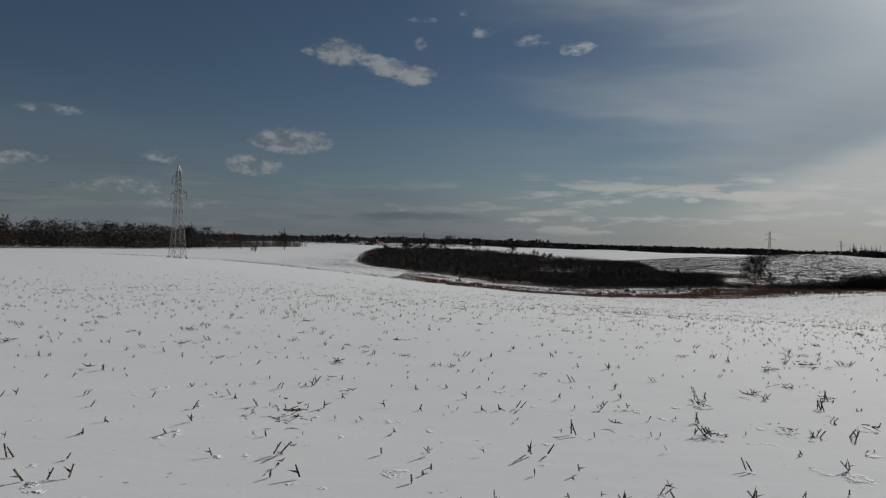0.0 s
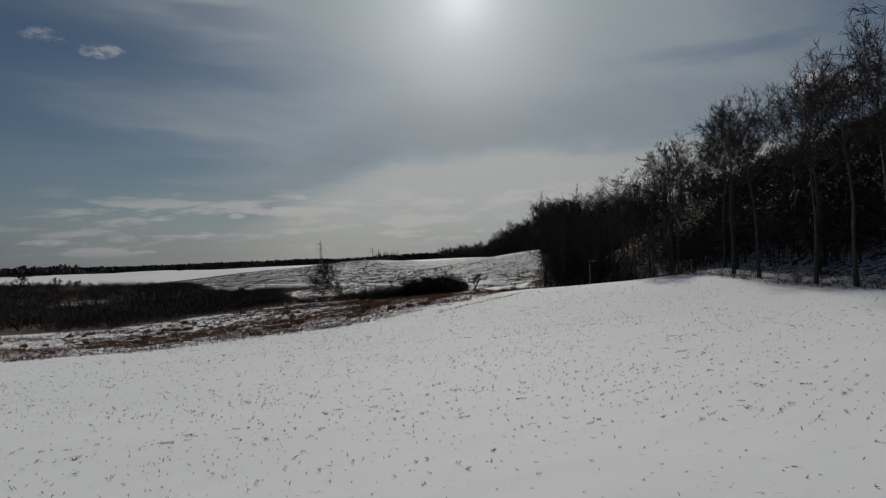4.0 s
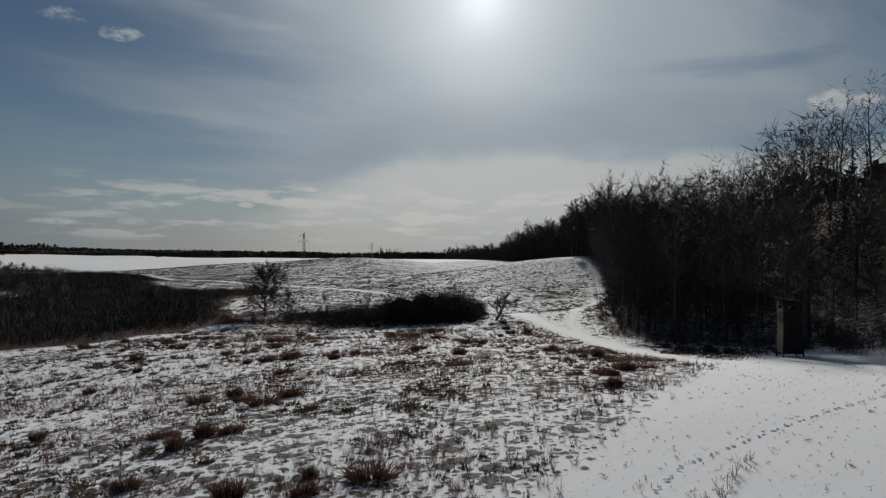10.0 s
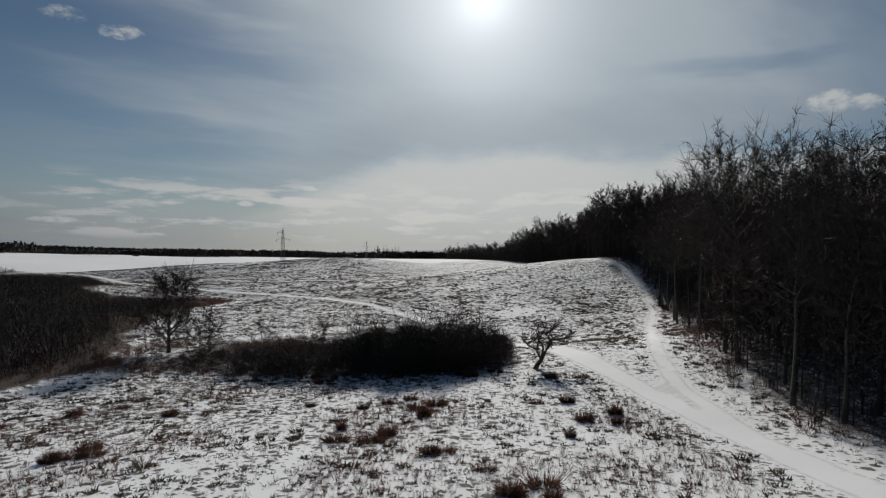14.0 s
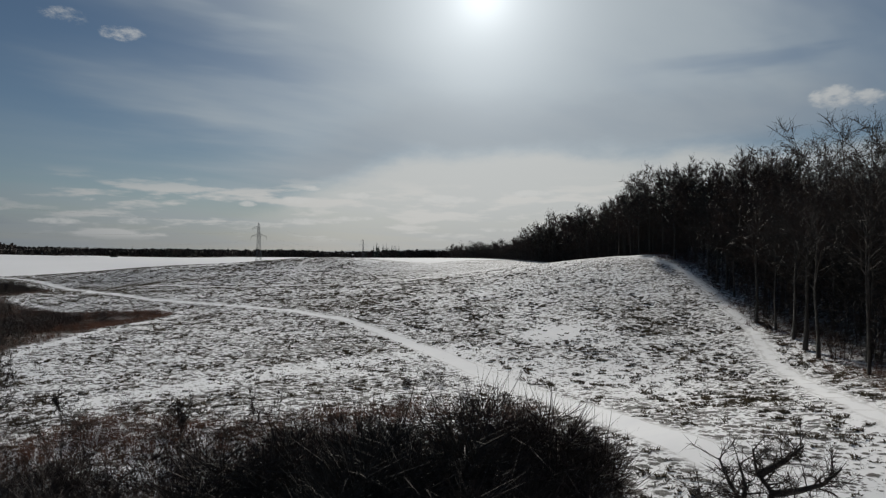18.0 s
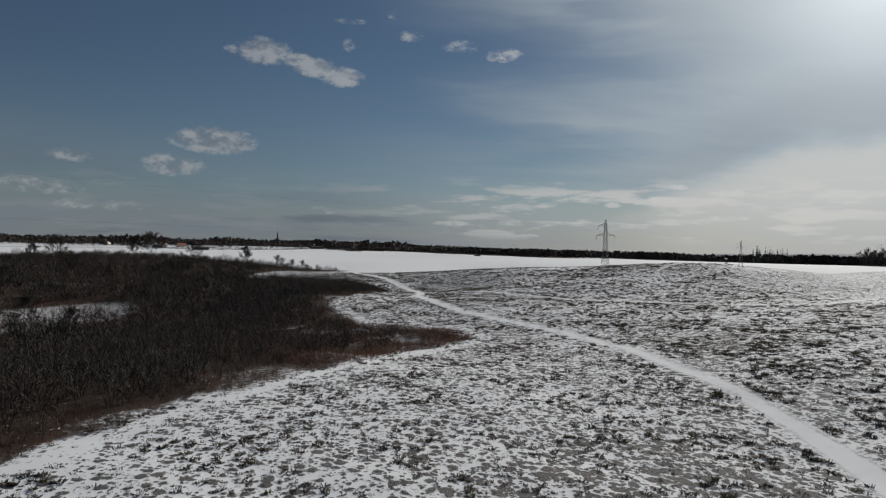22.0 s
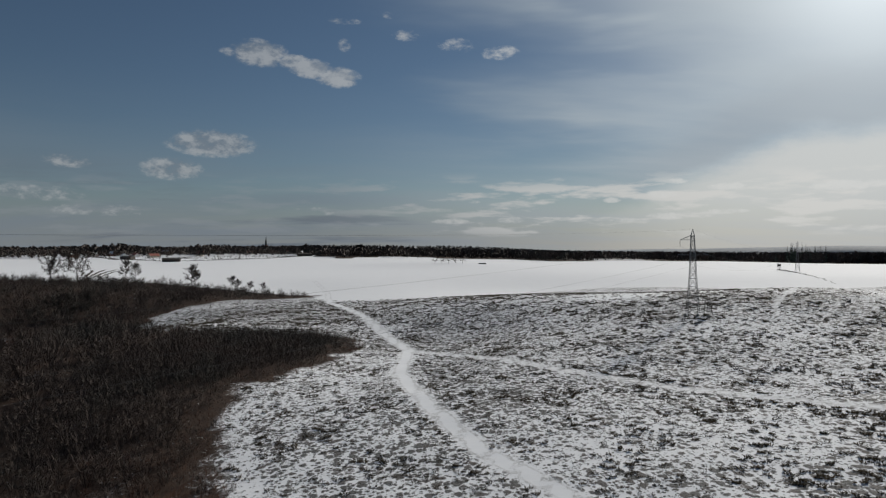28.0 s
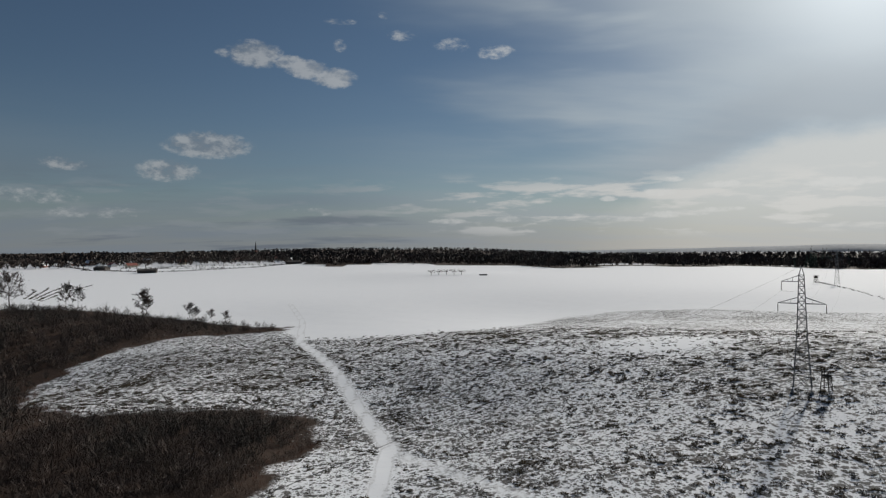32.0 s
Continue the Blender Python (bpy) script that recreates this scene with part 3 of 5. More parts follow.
def grow_tree(tall, spread, radius, clear, limbs, twigs, lean=0.0, fork=0.55, rise=1.0, fine=1.0):
    """A bare tree: trunk and limbs, and the twigs of its rounded crown. clear: share of the height without limbs."""
    wood, crown = Shape(), Shape()
    n = 7
    drift = rng.normal(size=2) * 0.02 * tall
    bend = rng.random() * 6.283
    stem = 0.74 * tall
    pts = [np.array([drift[0] * (i / n) ** 1.5 + lean * tall * i / n + 0.014 * tall * math.sin(i * 1.3 + bend) * i / n, drift[1] * (i / n) + 0.012 * tall * math.cos(i * 1.1 + bend) * i / n, stem * i / n]) for i in range(n + 1)]
    wood.tube(pts, [radius * (1.3 if i == 0 else 1) * (1 - 0.78 * i / n) for i in range(n + 1)], 6)
    top = np.array([pts[-1][0], pts[-1][1], 0])
    for q in range(limbs):
        f = (q + rng.random() * 0.8) / limbs
        at = (clear / 0.74 + (0.99 - clear / 0.74) * f) * n
        i = min(int(at), n - 1)
        start = pts[i] + (pts[i + 1] - pts[i]) * (at - i)
        az = q * 2.4 + rng.normal() * 0.45
        up = math.radians(22 + 50 * f * rise + rng.normal() * 8)
        room = (tall - start[2]) / max(math.sin(up), 0.35)
        reach = min(spread * (1.12 - 0.35 * abs(f - 0.35)) * (0.7 + 0.45 * rng.random()), room * (0.8 + 0.2 * rng.random()))
        d = np.array([math.cos(az) * math.cos(up), math.sin(az) * math.cos(up), math.sin(up)])
        line = [start]
        for s in range(4):
            d = d + np.array([rng.normal() * 0.16, rng.normal() * 0.16, 0.05 + rng.normal() * 0.10])
            d /= np.linalg.norm(d)
            line.append(line[-1] + d * reach / 4)
        r0 = max(radius * fork * (1 - 0.6 * at / n), 0.03)
        wood.tube(line, [r0, r0 * 0.75, r0 * 0.5, r0 * 0.32, 0.015], 3)
        for s in range(6):
            t = 0.25 + 0.75 * (s + rng.random()) / 6
            j = min(int(t * 4), 3)
            p = line[j] + (line[j + 1] - line[j]) * (t * 4 - j)
            e = (line[j + 1] - line[j]) / (reach / 4) + rng.normal(size=3) * 0.6 + np.array([0, 0, 0.15])
            e /= np.linalg.norm(e)
            ln = reach * (0.24 + 0.26 * rng.random())
            q1, q2 = p + e * ln * 0.5, p + e * ln
            u = rng.normal(size=3)
            crown.blade(p, q2, r0 * 0.5 + 0.03, u)
            for w in range(twigs):
                b0 = q1 + (q2 - q1) * rng.random() if w % 3 else p + (q1 - p) * rng.random()
                g = e + rng.normal(size=3) * 0.75 + np.array([0, 0, 0.12])
                g /= np.linalg.norm(g)
                tip = b0 + g * ln * (0.3 + 0.4 * rng.random())
                crown.blade(b0, tip, (0.03 + 0.02 * rng.random()) * fine)
                if w % 2:
                    crown.blade(b0 + (tip - b0) * 0.4, tip + rng.normal(size=3) * 0.3 * ln, 0.026 * fine)
    return wood.arrays(), crown.arrays()


def grow_shrub(tall, wide, stems, twigs, thick=0.045):
    """A many-stemmed bare shrub."""
    s = Shape()
    for _ in range(stems):
        a, r = rng.random() * 6.283, wide * 0.25 * math.sqrt(rng.random())
        base = np.array([math.cos(a) * r, math.sin(a) * r, -0.1])
        out = np.array([math.cos(a), math.sin(a), 0]) * wide * (0.15 + 0.5 * rng.random())
        hgt = tall * (0.55 + 0.45 * rng.random())
        mid = base + out * 0.4 + np.array([0, 0, hgt * 0.55]) + rng.normal(size=3) * 0.12
        tip = base + out + np.array([0, 0, hgt])
        u = rng.normal(size=3)
        s.blade(base, mid, thick * 1.5, u)
        s.blade(base + (mid - base) * 0.6, tip, thick, u)
        for _ in range(twigs):
            t = 0.25 + 0.75 * rng.random()
            p = base + (mid - base) * t * 1.6 if t < 0.6 else mid + (tip - mid) * (t - 0.6) / 0.4
            s.blade(p, p + np.array([rng.normal() * 0.22, rng.normal() * 0.22, 0.25 + 0.3 * rng.random()]) * tall * 0.28, thick * 0.7)
    return s.arrays()


def grow_tuft(tall, wide, blades, width):
    s = Shape()
    for _ in range(blades):
        a, r = rng.random() * 6.283, wide * 0.35 * rng.random()
        base = np.array([math.cos(a) * r, math.sin(a) * r, -0.05])
        out = np.array([math.cos(a), math.sin(a), 0]) * wide * (0.2 + 0.6 * rng.random())
        s.blade(base, base + out + np.array([0, 0, tall * (0.5 + 0.5 * rng.random())]), width)
    return s.arrays()


def grow_hummock(tall, wide, blades, width):
    """A low ragged mound of grass: short blades all over it, leaning outwards and downwind."""
    s = Shape()
    for _ in range(blades):
        a, q = rng.random() * 6.283, math.sqrt(rng.random())
        base = np.array([math.cos(a) * q * wide * 0.42, math.sin(a) * q * wide * 0.34, -0.04])
        tip = base + np.array([math.cos(a) * q * wide * 0.25 + 0.10 * tall, math.sin(a) * q * wide * 0.25, 0]) + rng.normal(size=3) * 0.12 * wide + np.array([0, 0, tall * (1.15 - 0.6 * q)])
        tip[2] = max(tip[2], 0.05)
        s.blade(base, tip, width * (0.7 + 0.6 * rng.random()), (math.cos(a + 1.2), math.sin(a + 1.2), 0.2))
    return s.arrays()


def scatter(name, kinds, x, y, size, mat, label, category, stretch=None, sink=0.0):
    """Many copies of a few shapes, joined into one object of uncountable stuff."""
    z = height(x, y) - sink
    turn = rng.random(len(x)) * 6.283
    which = rng.integers(0, len(kinds), len(x))
    stretch = np.ones(len(x)) if stretch is None else stretch
    allv, allf, base = [], [], 0
    for n, (v, f) in enumerate(kinds):
        m = which == n
        if not m.any():
            continue
        c, s, q = np.cos(turn[m])[:, None], np.sin(turn[m])[:, None], size[m][:, None]
        px = (v[None, :, 0] * c - v[None, :, 1] * s) * q + x[m][:, None]
        py = (v[None, :, 0] * s + v[None, :, 1] * c) * q + y[m][:, None]
        pz = v[None, :, 2] * q * stretch[m][:, None] + z[m][:, None]
        allv.append(np.stack([px, py, pz], -1).reshape(-1, 3))
        off = base + np.arange(m.sum())[:, None, None] * len(v)
        allf.append((f[None] + off).reshape(-1, 3))
        base += m.sum() * len(v)
    return tagged(new(name, mesh_from(name, np.concatenate(allv), np.concatenate(allf), mat)), label, category, kind="stuff")


def sprinkle(count, x0, x1, y0, y1, keep):
    """Random places of which keep(x, y) gives the chance to stay."""
    x, y = rng.uniform(x0, x1, count), rng.uniform(y0, y1, count)
    m = rng.random(count) < keep(x, y)
    return x[m], y[m]


# leafless trees, a few shapes that all the copies share
BEECH = [grow_tree(h * 1.0, s, r, c, l + 3, 16, fine=1.7) for h, s, r, c, l in ((29, 7.5, 0.26, 0.34, 15), (27, 6.8, 0.22, 0.38, 14), (31, 8.0, 0.30, 0.32, 16), (25, 6.4, 0.20, 0.36, 14), (28, 6.0, 0.20, 0.42, 13))]
BEECH_MESH_OPEN = [(mesh_from("trunk", *w, BARK, True), mesh_from("crown", *c, TWIG)) for w, c in (grow_tree(h, s, r, c, l + 3, 18, fork=0.42, rise=1.1, fine=1.6) for h, s, r, c, l in ((29, 6.5, 0.27, 0.44, 15), (27, 6.2, 0.24, 0.48, 14), (31, 7.0, 0.30, 0.46, 16), (26, 6.0, 0.22, 0.42, 14), (28, 5.6, 0.22, 0.5, 13)))]
BEECH_MESH_FAR = [(mesh_from("trunk", *w, BARK, True), mesh_from("crown", *c, TWIG)) for w, c in (grow_tree(h, s, r, c, l, 14, fine=4.2) for h, s, r, c, l in ((29, 7.5, 0.30, 0.30, 18), (26, 7.0, 0.28, 0.32, 17), (31, 8.0, 0.32, 0.30, 18), (25, 6.6, 0.26, 0.30, 17), (28, 6.4, 0.26, 0.34, 17)))]
BEECH_MESH = [(mesh_from("trunk", *w, BARK, True), mesh_from("crown", *c, TWIG)) for w, c in BEECH]
PINE_LIKE = grow_tree(35, 4.5, 0.3, 0.62, 12, 7, fork=0.3, rise=0.2, fine=1.6)


def wood_tree(x, y, size, kind):
    t = thing("beech_tree", x, y, "tall bare grey-brown beech tree at the wood's edge", "tree", "trees of the wood", rng.random() * 360, size=size)
    trunk, crown = (BEECH_MESH_FAR if x > 0 else BEECH_MESH_OPEN if y < -402 else BEECH_MESH)[kind]
    part("trunk", trunk, t)
    part("crown", crown, t, "fine leafless twigs")


def along(line, step):
    for (ax, ay), (bx, by) in zip(line, line[1:]):
        n = max(int(math.hypot(bx - ax, by - ay) / step), 1)
        for i in range(n):
            yield ax + (bx - ax) * i / n, ay + (by - ay) * i / n, (by - ay) / math.hypot(bx - ax, by - ay), -(bx - ax) / math.hypot(bx - ax, by - ay)


for row, (deep, step) in enumerate(((2.5, 9.0), (9, 11.5))):
    for x, y, ox, oy in along(WOOD_EDGE, step):
        # the outward normal of the edge, into the wood
        d = deep + rng.normal() * 2.2
        wood_tree(x - ox * d + rng.normal(), y - oy * d + rng.normal(), (0.80 + 0.40 * rng.random()) * (0.6 + 0.4 * smooth(440, 230, x)) * (1.16 + 0.09 * smooth(-95, -60, x) - 0.22 * math.exp(-((x + 120) / 24) ** 2) * smooth(-440, -415, y)), int(rng.integers(0, 5)))

def grow_mid(low, top, wide, count, width):
    """A young tree of the middle storey: a thin stem and a loose body of twigs."""
    s = Shape()
    s.tube([(0, 0, -0.3), (rng.normal() * 0.2, rng.normal() * 0.2, top * 0.8)], [0.09, 0.03], 4)
    for _ in range(count):
        a, r, h = rng.random() * 6.283, wide * math.sqrt(rng.random()), rng.random()
        r *= 1.1 - 0.75 * h
        base = np.array([r * math.cos(a), r * math.sin(a), low + (top - low) * h])
        s.blade(base, base + np.array([math.cos(a) * 0.7, math.sin(a) * 0.7, 0.5]) * (0.7 + rng.random()) + rng.normal(size=3) * 0.7, width)
    return s.arrays()


MID = [grow_mid(1.5, 15, 4.0, 130, 0.24), grow_mid(1.0, 11, 3.8, 120, 0.24), grow_mid(3.0, 18, 3.8, 140, 0.24), grow_mid(7.0, 24, 4.6, 160, 0.2)]
SAPLING = [grow_shrub(8.5, 4.0, 22, 9, 0.07), grow_shrub(7.0, 4.4, 22, 9, 0.07)]

# the wood behind its edge, and the dense young growth under it
x, y = sprinkle(6200, -250, 640, -600, 470, lambda x, y: np.where(inside(x, y, WOOD) > 14, np.clip(1.15 - inside(x, y, WOOD) / 110, 0, 1), 0) * 0.6 * (1 - 0.86 * smooth(-382, -412, y)))
back = [grow_tree(h, s, r, 0.3, 9, 4, fine=3.0) for h, s, r in ((28, 7, 0.3), (25, 6.5, 0.28))]
scatter("deep_wood", [(np.concatenate([w[0], c[0]]), np.concatenate([w[1], c[1] + len(w[0])])) for w, c in back], x, y, rng.uniform(0.85, 1.15, len(x)), BARK, "bare trees in the depth of the wood", "trees")
x, y = sprinkle(85000, -260, 430, -600, 230, lambda x, y: np.where((inside(x, y, WOOD) > 2.5) & (inside(x, y, WOOD) < 48), 1.0 - 0.015 * inside(x, y, WOOD), 0) * smooth(460, 80, x) * smooth(-415, -396, y) * (0.62 + 0.38 * wander(x, y, 9)))
scatter("middle_storey", MID, x, y, rng.uniform(0.7, 1.2, len(x)), TWIG, "dense dark young trees between the tall trunks", "undergrowth")
x, y = sprinkle(13000, -260, -60, -600, -405, lambda x, y: np.where((inside(x, y, WOOD) > 8) & (inside(x, y, WOOD) < 60), 1.0, 0) * smooth(-405, -425, y) * (0.62 + 0.38 * wander(x, y, 9)))
scatter("low_storey", [grow_mid(2.6, 7.5, 3.4, 90, 0.26), grow_mid(3.0, 9.0, 3.4, 100, 0.24)], x, y, rng.uniform(0.8, 1.25, len(x)), TWIG, "dark low crowns of young trees over a snowy wood floor", "undergrowth")
x, y = sprinkle(9000, 120, 620, -220, 480, lambda x, y: np.where((inside(x, y, WOOD) > 0) & (inside(x, y, WOOD) < 45), 0.8, 0) * smooth(90, 260, x))
scatter("far_storey", [grow_mid(0.5, 16, 4.6, 90, 0.7), grow_mid(0.5, 13, 4.6, 90, 0.7)], x, y, rng.uniform(0.7, 1.05, len(x)), TWIG, "dark young trees at the far end of the wood", "undergrowth")
x, y = sprinkle(26000, -260, 150, -600, -100, lambda x, y: np.where((inside(x, y, WOOD) > -1.0) & (inside(x, y, WOOD) < 22), 0.6, 0) * smooth(-432, -414, y) * (0.55 + 0.45 * wander(x + 30, y, 9)))
scatter("undergrowth", SAPLING, x, y, rng.uniform(0.3, 0.8, len(x)), TWIG, "dense dark young growth under the bare trees", "undergrowth")

# the scrub in the hollow
def scrub_chance(x, y):
    d = inside(x, y, SCRUB) + 1.8 + 2.2 * wander(x, y, 4.1) + 1.4 * wander(x, y, 1.7)
    open_bog = bog_open(x, y)
    rim = smooth(0, 5, d)
    return np.where(d > 0, rim * (1 - 0.93 * open_bog), 0)


def tongue(x, y):
    """The low open end of the scrub, where reeds and snow show between the bushes."""
    return smooth(-190, -150, x) * smooth(-205, -180, y) * smooth(-75, -110, y + 0.3 * (x + 120))


def grow_bush(tall, wide, count, width):
    """A fuzzy dome of fine twigs on a few stems."""
    s = Shape()
    for q in range(5):
        a = q * 1.3
        s.blade((0.2 * math.cos(a), 0.2 * math.sin(a), -0.2), (0.3 * wide * math.cos(a), 0.3 * wide * math.sin(a), tall * 0.8), width * 1.6)
    for _ in range(count):
        a, h = rng.random() * 6.283, rng.random() ** 0.75
        r = wide / 2 * math.sqrt(rng.random() * max(1 - h * h, 0.03))
        base = np.array([r * math.cos(a), r * math.sin(a), tall * 0.8 * h])
        d = np.array([0.45 * math.cos(a), 0.45 * math.sin(a), 0.6]) + rng.normal(size=3) * 0.55
        s.blade(base, base + d * tall * 0.3 * (0.6 + 0.6 * rng.random()), width)
    return s.arrays()


NEAR_LINE = [(-200, -300), (-150, -240), (-125, -160), (-110, -80), (-100, 30)]
x, y = sprinkle(8800, -370, -86, -312, 240, lambda x, y: np.where(to_line(x, y, NEAR_LINE) > 55, scrub_chance(x, y), 0))
near = inside(x, y, SCRUB)
scatter("willow_scrub", [grow_bush(4.4, 5.6, 70, 0.15), grow_bush(3.8, 6.0, 70, 0.15), grow_bush(5.4, 5.0, 70, 0.14)], x, y, rng.uniform(0.65, 1.2, len(x)) * (0.5 + 0.5 * smooth(0, 14, near)), TWIG, "dense bare willow scrub in a hollow, dark red-brown", "scrub")
x, y = sprinkle(17000, -260, -86, -312, 60, lambda x, y: np.where(to_line(x, y, NEAR_LINE) <= 55, scrub_chance(x, y), 0) * (1 - 0.62 * smooth(-150, -114, x) * tongue(x, y) * smooth(0.35, 0.6, speckle(x, y, 6.0))) * smooth(0.3, 3, to_line(x, y, [(-142, -118), (-131, -110), (-121, -97)])))
near = inside(x, y, SCRUB)
scatter("willow_thicket", [grow_bush(3.8, 5.0, 68, 0.085), grow_bush(3.2, 5.4, 68, 0.085), grow_bush(4.6, 4.4, 64, 0.08)], x, y, rng.uniform(0.55, 1.2, len(x)) * (0.36 + 0.6 * smooth(0, 14, near)) * (1 - 0.25 * tongue(x, y)), TWIG, "bare willow bushes at the open edge of the scrub", "scrub")

# trees and bushes that stand by themselves
def lone(name, x, y, shape, label, turn=0.0, size=1.0):
    (wood, crown) = shape
    t = thing(name, x, y, label, "tree", turn=turn, size=size)
    part("trunk", mesh_from("trunk", *wood, BARK, True), t)
    part("crown", mesh_from("crown", *crown, TWIG), t, "fine leafless twigs")
    return t


lone("alder_tree", -149, -265, grow_tree(14.5, 7.6, 0.36, 0.10, 34, 22, fork=0.55, rise=0.8, fine=2.3), "bare round-crowned alder standing alone beside the scrub", 20)
for dx, dy, h in ((4, 2, 9), (-3, 4, 8), (7, -1, 7), (9, 4, 8.5), (12, -14, 6.5), (18, -26, 7), (27, -38, 6), (3, -8, 6), (22, -32, 7.5)):
    lone("alder_sapling", -149 + dx, -265 + dy, grow_tree(h, 2.8, 0.09, 0.12, 10, 10, fork=0.5, fine=1.7), "slender bare young alder at the lone tree's foot")


def crooked_tree():
    """A small old fruit tree with a bent stem that forks low."""
    wood, crown = Shape(), Shape()
    stem = [np.array(p, float) for p in ((0, 0, -0.1), (0.25, 0, 0.5), (0.7, 0, 1.1), (0.95, 0, 1.7))]
    wood.tube(stem, [0.34, 0.28, 0.25, 0.22], 7)
    arms = [((0.95, 0, 1.6), (1.5, 0.2, 2.6), (1.75, 0.3, 3.5), (1.2, 0.4, 4.2), (1.0, 0.3, 5.2)), ((0.7, 0, 1.2), (0.2, -0.2, 2.0), (0.25, -0.3, 3.0), (0.5, -0.2, 3.9), (0.2, -0.3, 4.8)),
            ((1.75, 0.3, 3.4), (2.8, 0.4, 3.5), (3.9, 0.6, 3.7), (4.7, 0.7, 4.3)), ((0.3, -0.2, 2.3), (-0.8, -0.3, 2.8), (-1.6, -0.5, 3.6)), ((0.9, 0, 1.7), (1.0, 0.9, 2.5), (0.6, 1.6, 3.4), (0.3, 1.9, 4.3)), ((1.2, 0.4, 4.1), (2.2, 0.3, 4.7), (2.9, 0.1, 5.4)), ((1.4, 0.1, 2.4), (1.6, -1.0, 3.0), (1.9, -1.6, 4.0))]
    for arm in arms:
        arm = [np.array(p, float) for p in arm]
        n = len(arm)
        wood.tube(arm, [0.17 * (1 - 0.75 * i / (n - 1)) for i in range(n)], 5)
        for _ in range(24):
            i = rng.integers(max(n - 3, 0), n - 1)
            p = arm[i] + (arm[i + 1] - arm[i]) * rng.random()
            d = rng.normal(size=3) * np.array([1, 1, 0.6]) + np.array([0, 0, 0.5])
            d /= np.linalg.norm(d)
            q = p + d * (0.6 + 0.7 * rng.random())
            wood.tube([p, (p + q) / 2 + rng.normal(size=3) * 0.05, q], [0.035, 0.022, 0.008], 3)
            for _ in range(16):
                b0 = p + (q - p) * (0.3 + 0.7 * rng.random())
                g = d + rng.normal(size=3) * 0.9
                crown.blade(b0, b0 + g / np.linalg.norm(g) * (0.3 + 0.5 * rng.random()), 0.026)
    return wood.arrays(), crown.arrays()


lone("crooked_fruit_tree", -114.6, -324.9, crooked_tree(), "small crooked bare fruit tree with a low forked stem in snow", -42, 1.27)

# thicket between the lone tree and the crooked tree: separate bushes
BUSH = [mesh_from("bush", *grow_bush(h, w, 420, 0.055), TWIG) for h, w in ((5.2, 6.0), (6.0, 5.5), (4.4, 6.2))]
THICKET = [(-168, -278), (-155, -288), (-143, -302), (-133, -314), (-120, -322), (-108, -314), (-95, -294), (-88, -288), (-97, -277), (-112, -272), (-122, -268), (-133, -257), (-148, -252)]
x, y = sprinkle(1400, -162, -86, -324, -264, lambda x, y: smooth(-2, 2, inside(x, y, THICKET)) * np.clip(0.20 + 0.75 * np.exp(-(to_line(x, y, [(-146, -292), (-138, -303), (-125, -312), (-112, -311)]) / 9) ** 2) + 0.08 * wander(x, y, 4), 0, 1))
core = np.exp(-(to_line(x, y, [(-145, -293), (-134, -304), (-125, -311), (-114, -311)]) / 10) ** 2)
for i, (bx, by) in enumerate(zip(x, y)):
    bush = tagged(new("thorn_bush", BUSH[i % 3]), "dense dark bare thorn bush in a thicket" if core[i] > 0.3 else "low bare thorn bush at the thicket's edge", "bush", "bushes of the thicket")
    bush.matrix_basis = pose(bx, by, float(height(bx, by)), 0, 0, rng.random() * 360) @ Matrix.Scale((0.42 + 0.78 * core[i] * math.exp(-((bx + 123) / 17) ** 2)) * rng.uniform(0.5, 1.35), 4)

for i in range(15):
    bx, by = -85 + rng.normal() * 3.2, -262 + rng.normal() * 2.2
    bush = tagged(new("thorn_bush", BUSH[i % 3]), "low dark thorn bush on the snowy slope beside the trail", "bush", "low bushes beside the trail")
    bush.matrix_basis = pose(bx, by, float(height(bx, by)), 0, 0, rng.random() * 360) @ Matrix.Scale(rng.uniform(0.12, 0.3), 4)

x, y = sprinkle(9000, -165, -86, -324, -250, lambda x, y: smooth(-2, 2, inside(x, y, THICKET)) * np.clip(0.45 + 0.5 * wander(x, y, 5.3), 0, 1))
scatter("thicket_bramble", [grow_bush(1.3, 1.9, 34, 0.05), grow_bush(1.0, 2.2, 34, 0.05), grow_bush(1.7, 1.5, 34, 0.045)], x, y, rng.uniform(0.5, 1.15, len(x)), SEDGE, "red-brown bramble and young thorn between the thicket's bushes", "bramble")

